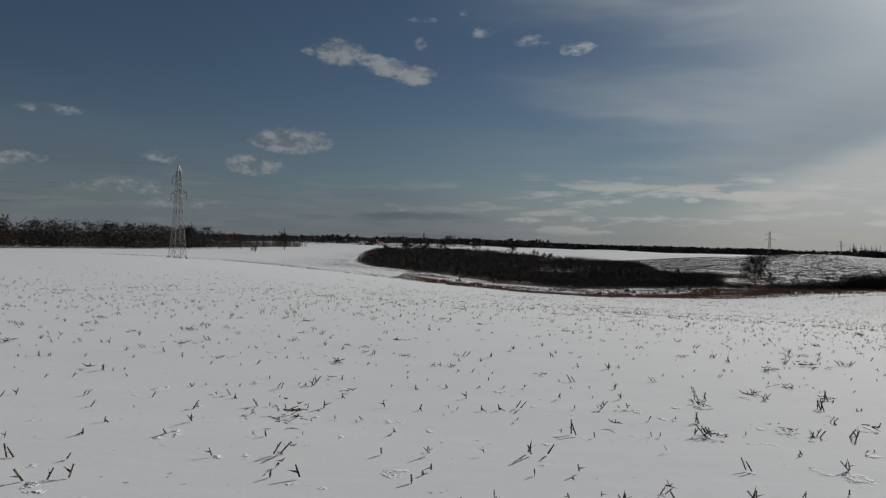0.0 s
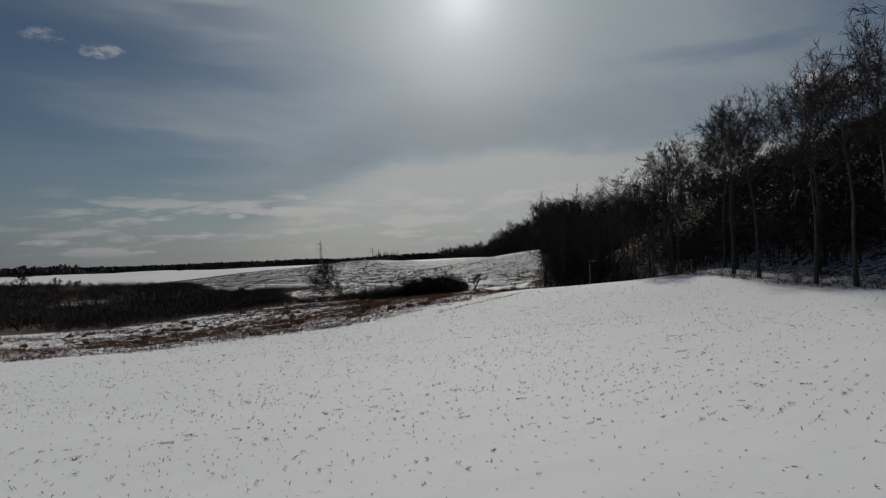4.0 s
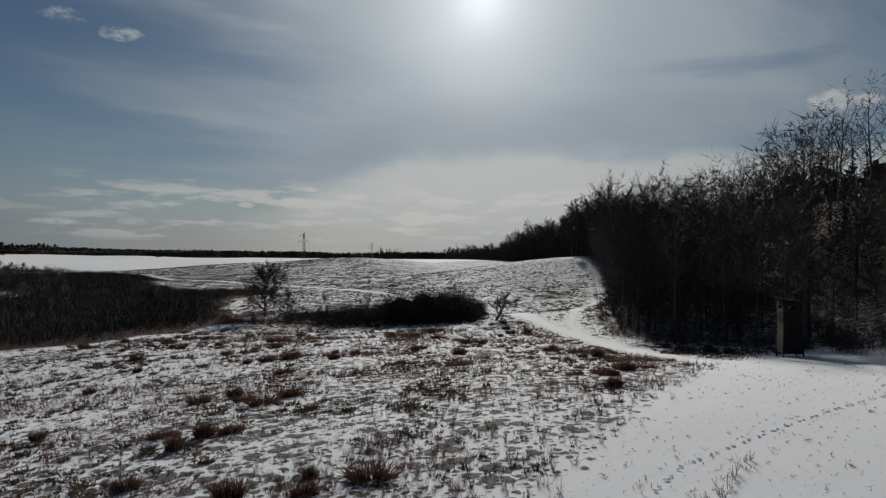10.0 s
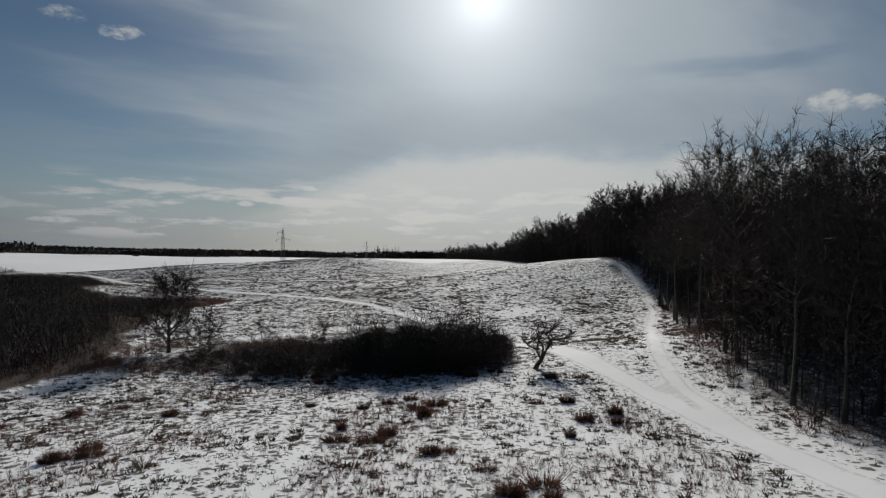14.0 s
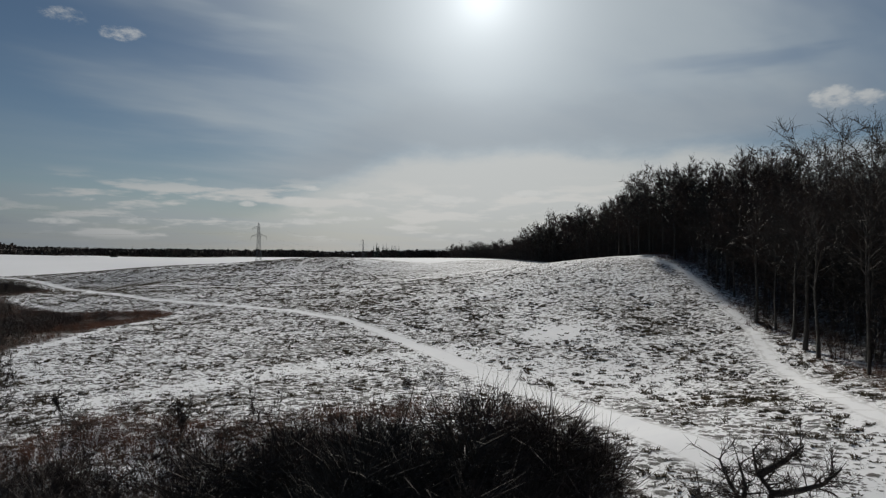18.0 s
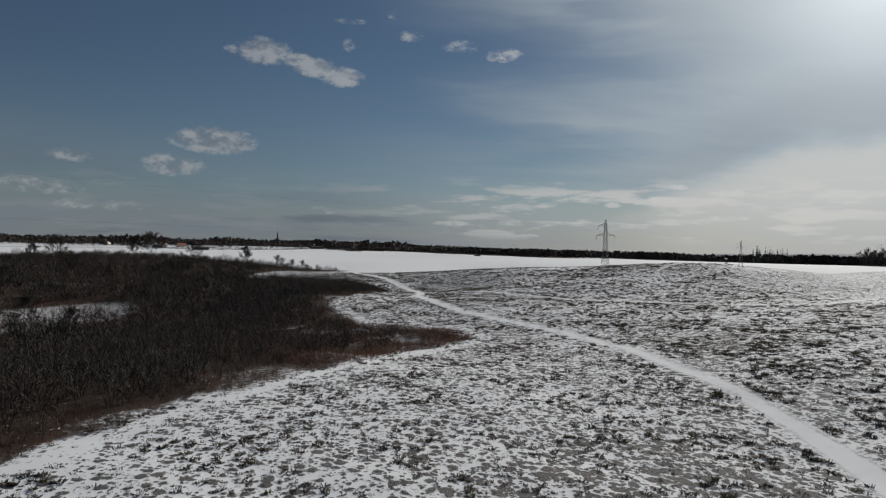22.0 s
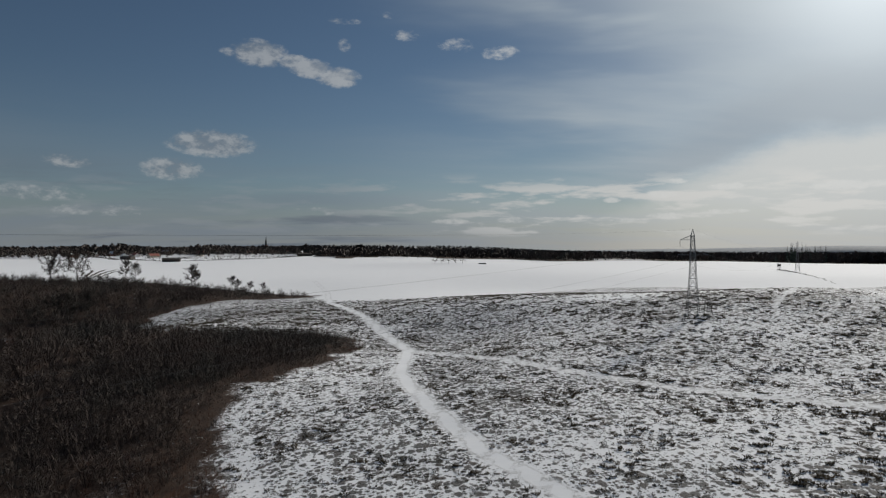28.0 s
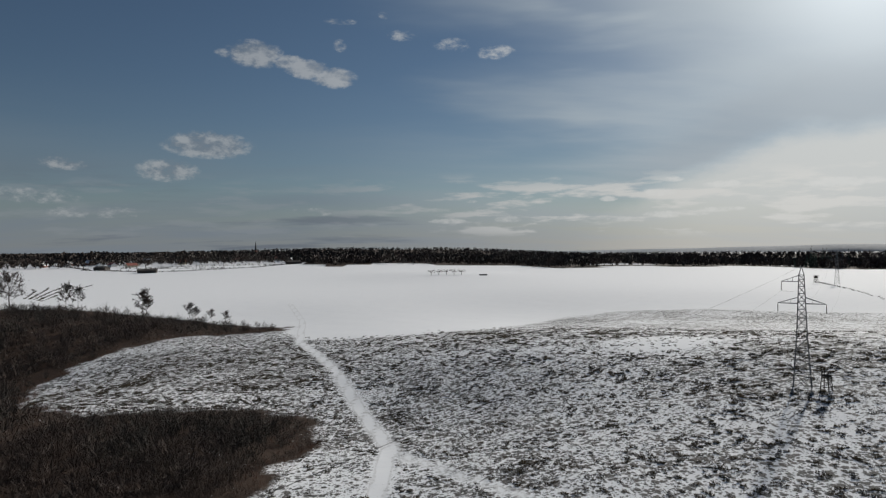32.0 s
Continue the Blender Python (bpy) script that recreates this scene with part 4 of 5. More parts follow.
# tall trees that stand in and behind the scrub
GREY = [grow_tree(h, s * 1.15, r, c, l + 10, 24, fork=0.45, fine=3.0) for h, s, r, c, l in ((15, 3.6, 0.16, 0.25, 10), (12, 4.2, 0.18, 0.2, 11), (17, 6.5, 0.3, 0.2, 13))]
GREY_MESH = [(mesh_from("trunk", *w, BARK, True), mesh_from("crown", *c, TWIG)) for w, c in GREY]
for x, y, kind, size in ((-284, 247, 2, 1.15), (-296, 238, 2, 0.9), (-252, 240, 0, 1.0), (-247, 243, 0, 0.85), (-207, 224, 1, 1.0), (-204, 221, 1, 0.7), (-180, 212, 1, 0.62), (-176, 208, 1, 0.5), (-168, 206, 1, 0.45), (-160, 202, 1, 0.45),
                         (-262, 60, 0, 0.9), (-251, 80, 1, 0.95), (-276, 96, 2, 0.8), (-232, 118, 0, 0.9), (-226, 126, 1, 0.8), (-292, 40, 1, 0.9), (-214, 66, 0, 0.7), (-240, -40, 0, 0.75), (-228, -75, 0, 0.7), (-205, -95, 0, 0.7), (-190, -60, 0, 0.65), (-182, -120, 0, 0.6), (-196, 10, 0, 0.6), (-320, 170, 2, 0.9), (-310, 120, 1, 1.0), (-330, 60, 1, 1.0), (-340, -60, 1, 0.8), (-330, -150, 1, 0.8), (-170, -225, 0, 0.5), (-205, -240, 1, 0.5)):
    t = thing("marsh_tree", x, y, "slender bare grey tree rising above the scrub", "tree", "trees in the scrub", rng.random() * 360, size=size)
    part("trunk", GREY_MESH[kind][0], t)
    part("crown", GREY_MESH[kind][1], t, "fine leafless twigs")

# thin bare poles of young trees in the open bog
x, y = sprinkle(5200, -275, -170, -125, 100, lambda x, y: bog_open(x, y) * (0.55 + 0.4 * wander(x, y, 7)))
scatter("bog_saplings", [grow_shrub(4.2, 1.2, 7, 5, 0.06), grow_shrub(3.2, 1.4, 8, 5, 0.06)], x, y, rng.uniform(0.5, 1.1, len(x)), SEDGE, "thin brown saplings standing in a snowy bog", "saplings")

# reeds along the rim of the scrub
x, y = sprinkle(75000, -226, -80, -300, 180, lambda x, y: np.where((inside(x, y, SCRUB) > -1.0) & (inside(x, y, SCRUB) < 9), 0.9 - 0.08 * inside(x, y, SCRUB), 0) * np.clip(0.5 + 0.45 * wander(x, y, 8) + 0.35 * wander(x, y, 3.1), 0, 1))
x2, y2 = sprinkle(42000, -180, -84, -200, -70, lambda x, y: np.where(inside(x, y, SCRUB) > 0, tongue(x, y) * smooth(-150, -114, x), 0) * np.clip(0.6 + 0.6 * wander(x + 20, y, 7) + 0.4 * wander(x, y, 2.6), 0, 1))
x, y = np.concatenate([x, x2]), np.concatenate([y, y2])
scatter("reeds", [grow_tuft(1.5, 0.9, 10, 0.032), grow_tuft(1.2, 1.2, 10, 0.032), grow_tuft(1.8, 0.7, 9, 0.03)], x, y, rng.uniform(0.5, 1.15, len(x)), SEDGE, "red-brown dead reeds and bramble at the edge of the scrub", "reeds")

# ---- grass that stands out of the snow ----
FLIGHT = [(-298, -555), (-285, -506), (-235, -447), (-194, -398), (-134, -325), (-115, -297), (-105, -242), (-97, -165), (-88, -70), (-80, 20)]


def tuft_chance(x, y):
    near = smooth(55, 15, to_line(x, y, FLIGHT))
    return np.where(inside(x, y, SCRUB) > 0, 0, grass_cover(x, y) * near * smooth(1.2, 3, trail_distance(x, y))) * np.where(inside(x, y, WOOD) > 1, 0.25, 1)


def tuft_spots(x, y):
    """Tussocks stand in knots with bare snow between them."""
    knot = 0.55 * speckle(x, y, 0.9) + 0.3 * speckle(x + 31, y, 2.3) + 0.15 * speckle(x, y + 17, 7.0)
    return tuft_chance(x, y) * smooth(0.48, 0.64, knot) * 1.6


x, y = sprinkle(860000, -290, 60, -430, 130, tuft_spots)
scatter("grass_tussocks", [grow_hummock(0.26, 0.42, 11, 0.06), grow_hummock(0.20, 0.55, 12, 0.065), grow_hummock(0.34, 0.36, 10, 0.05)], x, y, rng.uniform(0.45, 1.15, len(x)), GRASS, "dry grass tussocks poking through thin snow", "grass")


def hummock_spots(x, y):
    far = smooth(170, 80, to_line(x, y, FLIGHT)) * (0.45 + 0.55 * smooth(20, 55, to_line(x, y, FLIGHT))) * np.where(inside(x, y, SCRUB) > 0, 0, 1) * np.where(inside(x, y, WOOD) > 1, 0.2, 1)
    knot = 0.55 * speckle(x, y, 1.1) + 0.25 * speckle(x + 31, y, 2.6) + 0.2 * speckle(x, y + 17, 8.0)
    return grass_cover(x, y) * far * smooth(0.5, 0.62, knot) * smooth(1.0, 2.6, trail_distance(x, y) + rng.normal(size=len(x)) * 0.5)


x, y = sprinkle(420000, -260, 90, -400, 150, hummock_spots)
scatter("grass_hummocks", [grow_hummock(0.30, 0.75, 15, 0.15), grow_hummock(0.24, 0.95, 16, 0.17), grow_hummock(0.38, 0.60, 14, 0.13)], x, y, rng.uniform(0.6, 1.3, len(x)), GRASS, "dark humps of dry grass dotted over thin snow", "grass")


def weed_chance(x, y):
    low = smooth(-1, 3, -inside(x, y, FIELD_NEAR)) * smooth(-270, -330, y)
    return low * np.where(inside(x, y, SCRUB) > -2, 0, 1) * np.minimum(0.12 + 0.3 * smooth(-370, -395, y) + smooth(0.0, 0.6, wander(x, y, 5) + 0.5 * wander(x, y, 13)), 1) * smooth(1.5, 4, trail_distance(x, y)) * np.where(inside(x, y, WOOD) > -4, 0, 1)


x, y = sprinkle(70000, -310, -112, -424, -285, weed_chance)
scatter("dead_weeds", [grow_tuft(0.75, 0.35, 13, 0.022), grow_tuft(0.6, 0.5, 14, 0.022), grow_tuft(0.95, 0.25, 10, 0.02)], x, y, rng.uniform(0.55, 1.2, len(x)), SEDGE, "dark dead weed stalks in the snowy meadow", "weeds")
CLUMP = [mesh_from("sedge_clump", *grow_hummock(h, w, 330, 0.045), SEDGE) for h, w in ((0.75, 1.5), (0.6, 1.9), (0.85, 1.2))]
x, y = sprinkle(1400, -300, -116, -420, -295, lambda x, y: np.where((inside(x, y, FIELD_NEAR) < -5) & (inside(x, y, SCRUB) < -5) & (trail_distance(x, y) > 5) & (inside(x, y, WOOD) < -5), 0.75 * smooth(0.5, 0.7, speckle(x, y, 7.0)), 0))
for i, (px, py) in enumerate(zip(x, y)):
    c = tagged(new("sedge_clump", CLUMP[i % 3]), "russet clump of dead sedge standing in snow", "grass clump", "sedge clumps of the meadow")
    c.matrix_basis = pose(px, py, float(height(px, py)), 0, 0, rng.random() * 360) @ Matrix.Scale(0.75 + 0.75 * rng.random(), 4)

# a ragged row of weeds left along the far edge of the stubble
spots = np.array([(x + rng.normal() * 0.5, y + rng.normal() * 0.6) for x, y, ox, oy in along([(-420, -332), (-380, -354), (-352, -372), (-338, -381), (-318, -394), (-298, -402)], 0.30) if rng.random() < 0.35 + 0.5 * (-362 < x < -330)])
scatter("edge_weeds", [grow_tuft(0.8, 0.7, 12, 0.05), grow_tuft(0.55, 0.9, 12, 0.05)], spots[:, 0], spots[:, 1], rng.uniform(0.4, 1.2, len(spots)), GRASS, "ragged row of dead weeds along the stubble's edge", "weeds")

# ---- maize stubble ----
def stubs(tall, n):
    s = Shape()
    for _ in range(n):
        p = np.array([rng.normal() * 0.05, rng.normal() * 0.05, -0.03])
        lean = np.array([rng.normal() * 0.35, rng.normal() * 0.35, 1]) * tall * (0.5 + 0.6 * rng.random())
        s.tube([p, p + lean], [0.014, 0.011], 3)
        s.blade(p + lean * 0.4, p + lean * 0.5 + rng.normal(size=3) * 0.08, 0.03)
    return s.arrays()


def trash(n, wide):
    s = Shape()
    for _ in range(n):
        p = np.array([rng.normal() * wide, rng.normal() * wide * 0.4, 0.02 + 0.04 * rng.random()])
        d = np.array([rng.normal(), rng.normal() * 0.6, abs(rng.normal()) * 0.35])
        s.tube([p, p + d * 0.08], [0.010, 0.006], 3)
        s.blade(p, p + rng.normal(size=3) * np.array([0.09, 0.09, 0.04]), 0.03)
    return s.arrays()


def field_chance(x, y):
    return np.where(inside(x, y, FIELD_NEAR) > 0.5, 1, 0) * smooth(75, 12, to_line(x, y, FLIGHT))


x, y = sprinkle(150000, -420, -110, -640, -370, lambda x, y: field_chance(x, y) * (0.8 + 0.2 * wander(x, y, 9)))
y = np.round((y - 0.12 * x) / 0.75) * 0.75 + 0.12 * x + rng.normal(size=len(x)) * 0.06
scatter("maize_stubble", [stubs(0.16, 1), stubs(0.12, 1), stubs(0.2, 2), stubs(0.1, 1)], x, y, rng.uniform(0.4, 0.95, len(x)), STALK, "cut maize stubble standing in rows out of the snow", "stubble")
x, y = sprinkle(20000, -420, -110, -640, -380, lambda x, y: field_chance(x, y) * (0.35 + 0.3 * wander(x + 40, y, 6)))
scatter("maize_trash", [trash(5, 0.12), trash(9, 0.2), trash(4, 0.08), trash(16, 0.3)], x, y, rng.uniform(0.5, 1.15, len(x)), STALK, "broken maize stalks and leaves lying on the snow", "stalks")

# a line of footprints along the field's edge, and a row of taller stalks that was left standing
def print_shape():
    s = Shape()
    ring = [(0.17 * math.cos(a), 0.10 * math.sin(a), 0.035 + 0.02 * math.sin(2 * a)) for a in (0, 0.7, 1.4, 2.1, 2.8, 3.5, 4.2, 4.9, 5.6, 6.283)]
    s.tube(ring, [0.03] * 10, 4)
    return s.arrays()


spots = []
for line, step in (([(-222, -423), (-211, -422.5), (-196, -419.5), (-179, -421), (-160, -424)], 0.75),):
    spots += [(x + oy * 0.14 * (-1) ** i, y - ox * 0.14 * (-1) ** i) for i, (x, y, ox, oy) in enumerate(along(line, step))]
spots = np.array(spots)
scatter("footprints", [print_shape()], spots[:, 0], spots[:, 1], rng.uniform(0.6, 0.85, len(spots)), SNOW, "line of footprints pressed into the snow", "footprints")
spots = np.array([(x + rng.normal() * 0.25, y + rng.normal() * 0.25) for x, y, ox, oy in along([(-218, -426), (-211, -424.2), (-202, -423), (-193, -421.5)], 0.22)])
scatter("tall_stalks", [stubs(0.42, 3), stubs(0.36, 2), stubs(0.5, 2)], spots[:, 0], spots[:, 1], rng.uniform(0.5, 1.2, len(spots)), STALK, "row of taller maize stalks left at the field's edge", "stalks")

# ---- power line ----


def bar(s, a, b2, w):
    s.tube([a, b2], [w * 0.55, w * 0.55], 4)


def pylon(x, y, name_label, turn, near):
    """A lattice pylon, 26 m high, with one upper and two lower arms."""
    t = thing("pylon", x, y, name_label, "pylon", "pylons of the power line", turn)

    def half(z):
        return 1.75 * (1 - z / 11.0) + 1.0 * (z / 11.0) if z < 11 else 1.0 + (0.48 - 1.0) * (z - 11) / 13.0
    zs = [0, 3.2, 6.0, 8.6, 11.0, 13.2, 15.2, 17.0, 18.7, 20.3, 21.8, 23.2, 24.2]
    for sx, sy in ((1, 1), (1, -1), (-1, -1), (-1, 1)):
        s = Shape()
        for a, b2 in ((0, 11), (11, 24.2)):
            bar(s, (sx * half(a), sy * half(a), a - 0.2), (sx * half(b2), sy * half(b2), b2), 0.13)
        bar(s, (sx * half(24.2), sy * half(24.2), 24.2), (0, 0, 26.0), 0.13)
        part("leg", mesh_from("leg", *s.arrays(), STEEL), t)
    for face in range(4):
        r = Matrix.Rotation(face * math.pi / 2, 3, "Z")
        s = Shape()
        for z0, z1 in zip(zs, zs[1:]):
            h0, h1 = half(z0), half(z1)
            for a, b2 in (((-h0, -h0, z0), (h1, -h1, z1)), ((h0, -h0, z0), (-h1, -h1, z1)), ((-h1, -h1, z1), (h1, -h1, z1))):
                bar(s, np.array(r @ Vector(a)), np.array(r @ Vector(b2)), 0.085)
                if near:
                    part("brace", mesh_from("brace", *s.arrays(), STEEL), t)
                    s = Shape()
        if not near:
            part("bracing", mesh_from("bracing", *s.arrays(), STEEL), t)
    for side, z, reach in ((-1, 18.2, 4.4), (1, 18.2, 4.4), (-1, 22.8, 3.7)):
        s = Shape()
        h = half(z)
        for q in (-1, 1):
            bar(s, (side * h, q * h, z), (side * reach, 0, z), 0.12)
            bar(s, (side * half(z + 1.3), q * half(z + 1.3), z + 1.3), (side * reach, 0, z), 0.1)
        for f0 in (0.35, 0.65):
            e = h + (reach - h) * f0
            bar(s, (side * e, -h * (1 - f0), z), (side * e, h * (1 - f0), z), 0.07)
            bar(s, (side * e, 0, z), (side * e, 0, z + 1.3 * (1 - f0)), 0.07)
        arm = part("cross_arm", mesh_from("cross_arm", *s.arrays(), STEEL), t)
        s = Shape()
        s.tube([(side * reach, 0, z), (side * reach, 0, z - 0.3)], [0.03, 0.03], 4)
        s.tube([(side * reach, 0, z - 0.3 - 0.1 * i) for i in range(17)], [0.11 if i % 2 else 0.05 for i in range(17)], 6)
        part("insulator", mesh_from("insulator", *s.arrays(), CERAMIC), arm, "string of dark insulators")
    for sx, sy in ((1, 1), (1, -1), (-1, -1), (-1, 1)):
        s = Shape()
        s.tube([(sx * 1.77, sy * 1.77, -0.5), (sx * 1.77, sy * 1.77, 0.35)], [0.35, 0.3], 8)
        part("footing", mesh_from("footing", *s.arrays(), CONCRETE), t)
    return t


LINE = [(-371, -381), (0, 0), (272, 317), (560, 652), (-760, -730)]
LINE_TURN = -40.5
for i, (px, py) in enumerate(LINE):
    pylon(px, py, "tall grey lattice steel pylon standing in snow" if i != 1 else "tall grey lattice steel pylon beside a hunting stand", LINE_TURN, i in (0, 1))


def wire(a, b2, off, z, sag):
    ca, sa = math.cos(radians(LINE_TURN)), math.sin(radians(LINE_TURN))
    s = Shape()
    pts = []
    for i in range(25):
        t = i / 24
        px, py = a[0] + (b2[0] - a[0]) * t, a[1] + (b2[1] - a[1]) * t
        pz = (float(height(*a)) * (1 - t) + float(height(*b2)) * t) + z - sag * 4 * t * (1 - t)
        pts.append((px + ca * off, py + sa * off, pz))
    s.tube(pts, [0.011] * 25, 3)
    tagged(new("power_cable", mesh_from("power_cable", *s.arrays(), CABLE)), "thin sagging power cable strung between pylons", "cable", "cables of the power line")


for a, b2 in ((LINE[4], LINE[0]), (LINE[0], LINE[1]), (LINE[1], LINE[2]), (LINE[2], LINE[3])):
    for off, z, sag in ((-4.4, 16.2, 8.0), (4.4, 16.2, 8.0), (-3.7, 20.8, 8.0), (0, 26.0, 6.0)):
        wire(a, b2, off, z, sag)


# ---- hunting stands ----
def open_stand(x, y, turn):
    t = thing("hunting_stand", x, y, "open wooden hunting stand beside the pylon", "stand", turn=turn)
    for sx, sy in ((1, 1), (1, -1), (-1, -1), (-1, 1)):
        s = Shape()
        s.tube([(sx * 0.95, sy * 0.85, -0.2), (sx * 0.6, sy * 0.55, 4.3)], [0.09, 0.08], 6)
        part("leg", mesh_from("leg", *s.arrays(), TIMBER), t)
    for z, name in ((1.1, "brace"), (2.1, "brace"), (3.1, "brace"), (4.2, "rail")):
        s = Shape()
        e = 0.95 - 0.35 * z / 4.3
        for a, b2 in (((-e, -e), (e, -e)), ((e, -e), (e, e)), ((e, e), (-e, e)), ((-e, e), (-e, -e))):
            s.tube([(*a, z), (*b2, z)], [0.05, 0.05], 5)
        part(name, mesh_from(name, *s.arrays(), TIMBER), t)
    s = Shape()
    for i in range(6):
        s.tube([(-0.7 + 0.28 * i, -0.65, 3.3), (-0.7 + 0.28 * i, 0.65, 3.3)], [0.12, 0.12], 4)
    part("platform", mesh_from("platform", *s.arrays(), TIMBER), t)
    s = Shape()
    s.tube([(-0.6, -0.3, 3.75), (0.6, -0.3, 3.75)], [0.14, 0.14], 4)
    part("seat", mesh_from("seat", *s.arrays(), TIMBER), t)
    s = Shape()
    for q in (-0.25, 0.25):
        s.tube([(1.9, q, -0.1), (0.7, q, 3.4)], [0.05, 0.05], 5)
    for i in range(9):
        u = (i + 0.5) / 9
        s.tube([(1.9 - 1.2 * u, -0.28, 3.4 * u), (1.9 - 1.2 * u, 0.28, 3.4 * u)], [0.035, 0.035], 4)
    part("ladder", mesh_from("ladder", *s.arrays(), TIMBER), t)


open_stand(3.4, -2.6, 30)


CABIN = (-144.6, -405.0)


def cabin_stand(x, y, turn, tall, label):
    """A boarded hunting cabin on legs with a snowy roof."""
    t = thing("hunting_cabin", x, y, label, "stand", turn=turn)
    for sx, sy in ((1, 1), (1, -1), (-1, -1), (-1, 1)):
        s = Shape()
        s.tube([(sx * 1.15, sy * 1.15, -0.3), (sx * 0.9, sy * 0.9, tall)], [0.1, 0.09], 6)
        part("leg", mesh_from("leg", *s.arrays(), SHADED_TIMBER), t)
    s = Shape()
    for q in range(4):
        r = Matrix.Rotation(q * math.pi / 2, 3, "Z")
        for a, b2 in (((-1.1, -1.05, 0.4), (0.95, -0.95, tall - 0.2)), ((1.1, -1.05, 0.4), (-0.95, -0.95, tall - 0.2))):
            s.tube([np.array(r @ Vector(a)), np.array(r @ Vector(b2))], [0.05, 0.05], 4)
    part("brace", mesh_from("brace", *s.arrays(), SHADED_TIMBER), t)
    for q in range(4):
        s = Shape()
        r = Matrix.Rotation(q * math.pi / 2, 3, "Z")
        for i in range(9):
            z0 = tall + 0.11 + 0.22 * i
            if i in (5, 6):
                for a, b2 in ((-1.05, -0.55), (0.55, 1.05)):
                    if tall > 4.5 and a > 0:
                        part("board", mesh_from("board", *s.arrays(), SHADED_TIMBER), t)
                        s = Shape()
                    s.tube([np.array(r @ Vector((a, -1.0, z0))), np.array(r @ Vector((b2, -1.0, z0)))], [0.15, 0.15], 4)
            else:
                s.tube([np.array(r @ Vector((-1.05, -1.0, z0))), np.array(r @ Vector((1.05, -1.0, z0)))], [0.15, 0.15], 4)
            if tall > 4.5:
                part("board", mesh_from("board", *s.arrays(), SHADED_TIMBER), t)
                s = Shape()
        if tall <= 4.5:
            part("wall", mesh_from("wall", *s.arrays(), SHADED_TIMBER), t)
    for q in range(4 if tall > 4.5 else 0):
        s = Shape()
        r = Matrix.Rotation(q * math.pi / 2, 3, "Z")
        for i in range(int((tall - 0.5) / 0.27)):
            z0 = 0.6 + 0.27 * i
            e = 1.12 - 0.2 * z0 / tall
            s.tube([np.array(r @ Vector((-e, -e, z0))), np.array(r @ Vector((e, -e, z0)))], [0.15, 0.15], 4)
            part("board", mesh_from("board", *s.arrays(), SHADED_TIMBER), t)
            s = Shape()
    v = np.array([(-1.4, -1.4, tall + 2.0), (1.4, -1.4, tall + 2.0), (1.4, 1.4, tall + 2.35), (-1.4, 1.4, tall + 2.35)])
    v = np.concatenate([v, v + (0, 0, 0.12)])
    f = [(0, 3, 2, 1), (4, 5, 6, 7), (0, 1, 5, 4), (1, 2, 6, 5), (2, 3, 7, 6), (3, 0, 4, 7)]
    roof = part("roof", mesh_from("roof", v, f, SHADED_TIMBER), t)
    if tall < 4.5:
        part("snow_cap", mesh_from("snow_cap", v + (0, 0, 0.124), f, SNOW), roof, "thin snow on the roof")


cabin_stand(*CABIN, 40, 4.6, "dark boarded hunting cabin on legs at the wood's edge")
cabin_stand(262, 327, 20, 4.0, "dark hunting cabin on tall legs beside a field hedge")

lone("larch_tree", -67, -352, PINE_LIKE, "tall bare larch rising above the wood", 30)

# trees and brush that stand round the near cabin
for tx, ty, size, kind in ((-140, -402, 0.72, 0), (-137, -413, 0.85, 1), (-131, -402, 0.82, 2), (-143, -417, 0.75, 3), (-133, -421, 0.9, 4), (-128, -394, 0.8, 1), (-151, -419, 0.7, 0)):
    wood_tree(tx, ty, size, kind)
for i in range(16):
    bx, by = -140 + rng.normal() * 5, -407 + rng.normal() * 6
    if math.hypot(bx - CABIN[0], by - CABIN[1]) > 3.5:
        bush = tagged(new("thorn_bush", BUSH[i % 3]), "low bare thorn bush beside the hunting cabin", "bush", "bushes round the cabin")
        bush.matrix_basis = pose(bx, by, float(height(bx, by)), 0, 0, rng.random() * 360) @ Matrix.Scale(rng.uniform(0.3, 0.65), 4)

# hedge along the field track by the far pylon
HEDGE = mesh_from("hedge_bush", *grow_shrub(1.5, 2.6, 40, 5, 0.06), TWIG)
for i in range(26):
    u = i / 25
    hx, hy = 270 - 62 * u + rng.normal() * 0.8, 335 - 140 * u + rng.normal() * 0.8
    hb = tagged(new("hedge_bush", HEDGE), "low bare hedge bush along a field track", "bush", "hedge bushes of the field track")
    hb.matrix_basis = pose(hx, hy, float(height(hx, hy)), 0, 0, rng.random() * 360) @ Matrix.Scale(0.4 + 0.7 * (1 - u), 4)

# row of low pruned trees far out in the field, and a low stack beside them
PRUNED = grow_tree(4.6, 4.2, 0.3, 0.5, 9, 5, fork=0.8, rise=-0.4, fine=2.5)
PRUNED_MESH = (mesh_from("trunk", *PRUNED[0], BARK, True), mesh_from("crown", *PRUNED[1], TWIG))
for i in range(5):
    t = thing("pollard_tree", -25 + 7.6 * i, 492, "low wide pollard tree in a row far out on the snowfield", "tree", "pollard trees in the field", i * 70)
    part("trunk", PRUNED_MESH[0], t)
    part("crown", PRUNED_MESH[1], t)
s = Shape()
s.tube([(-4, 0, 0.5), (4, 0, 0.55)], [0.75, 0.7], 8)
s.tube([(-3.2, 0.8, 0.4), (3.6, 0.8, 0.45)], [0.5, 0.5], 8)
tagged(new("log_stack", mesh_from("log_stack", *s.arrays(), BARK)), "dark stack of logs lying out on the snowfield", "logs").matrix_basis = pose(26, 484, float(height(26, 484)), 0, 0, 5)

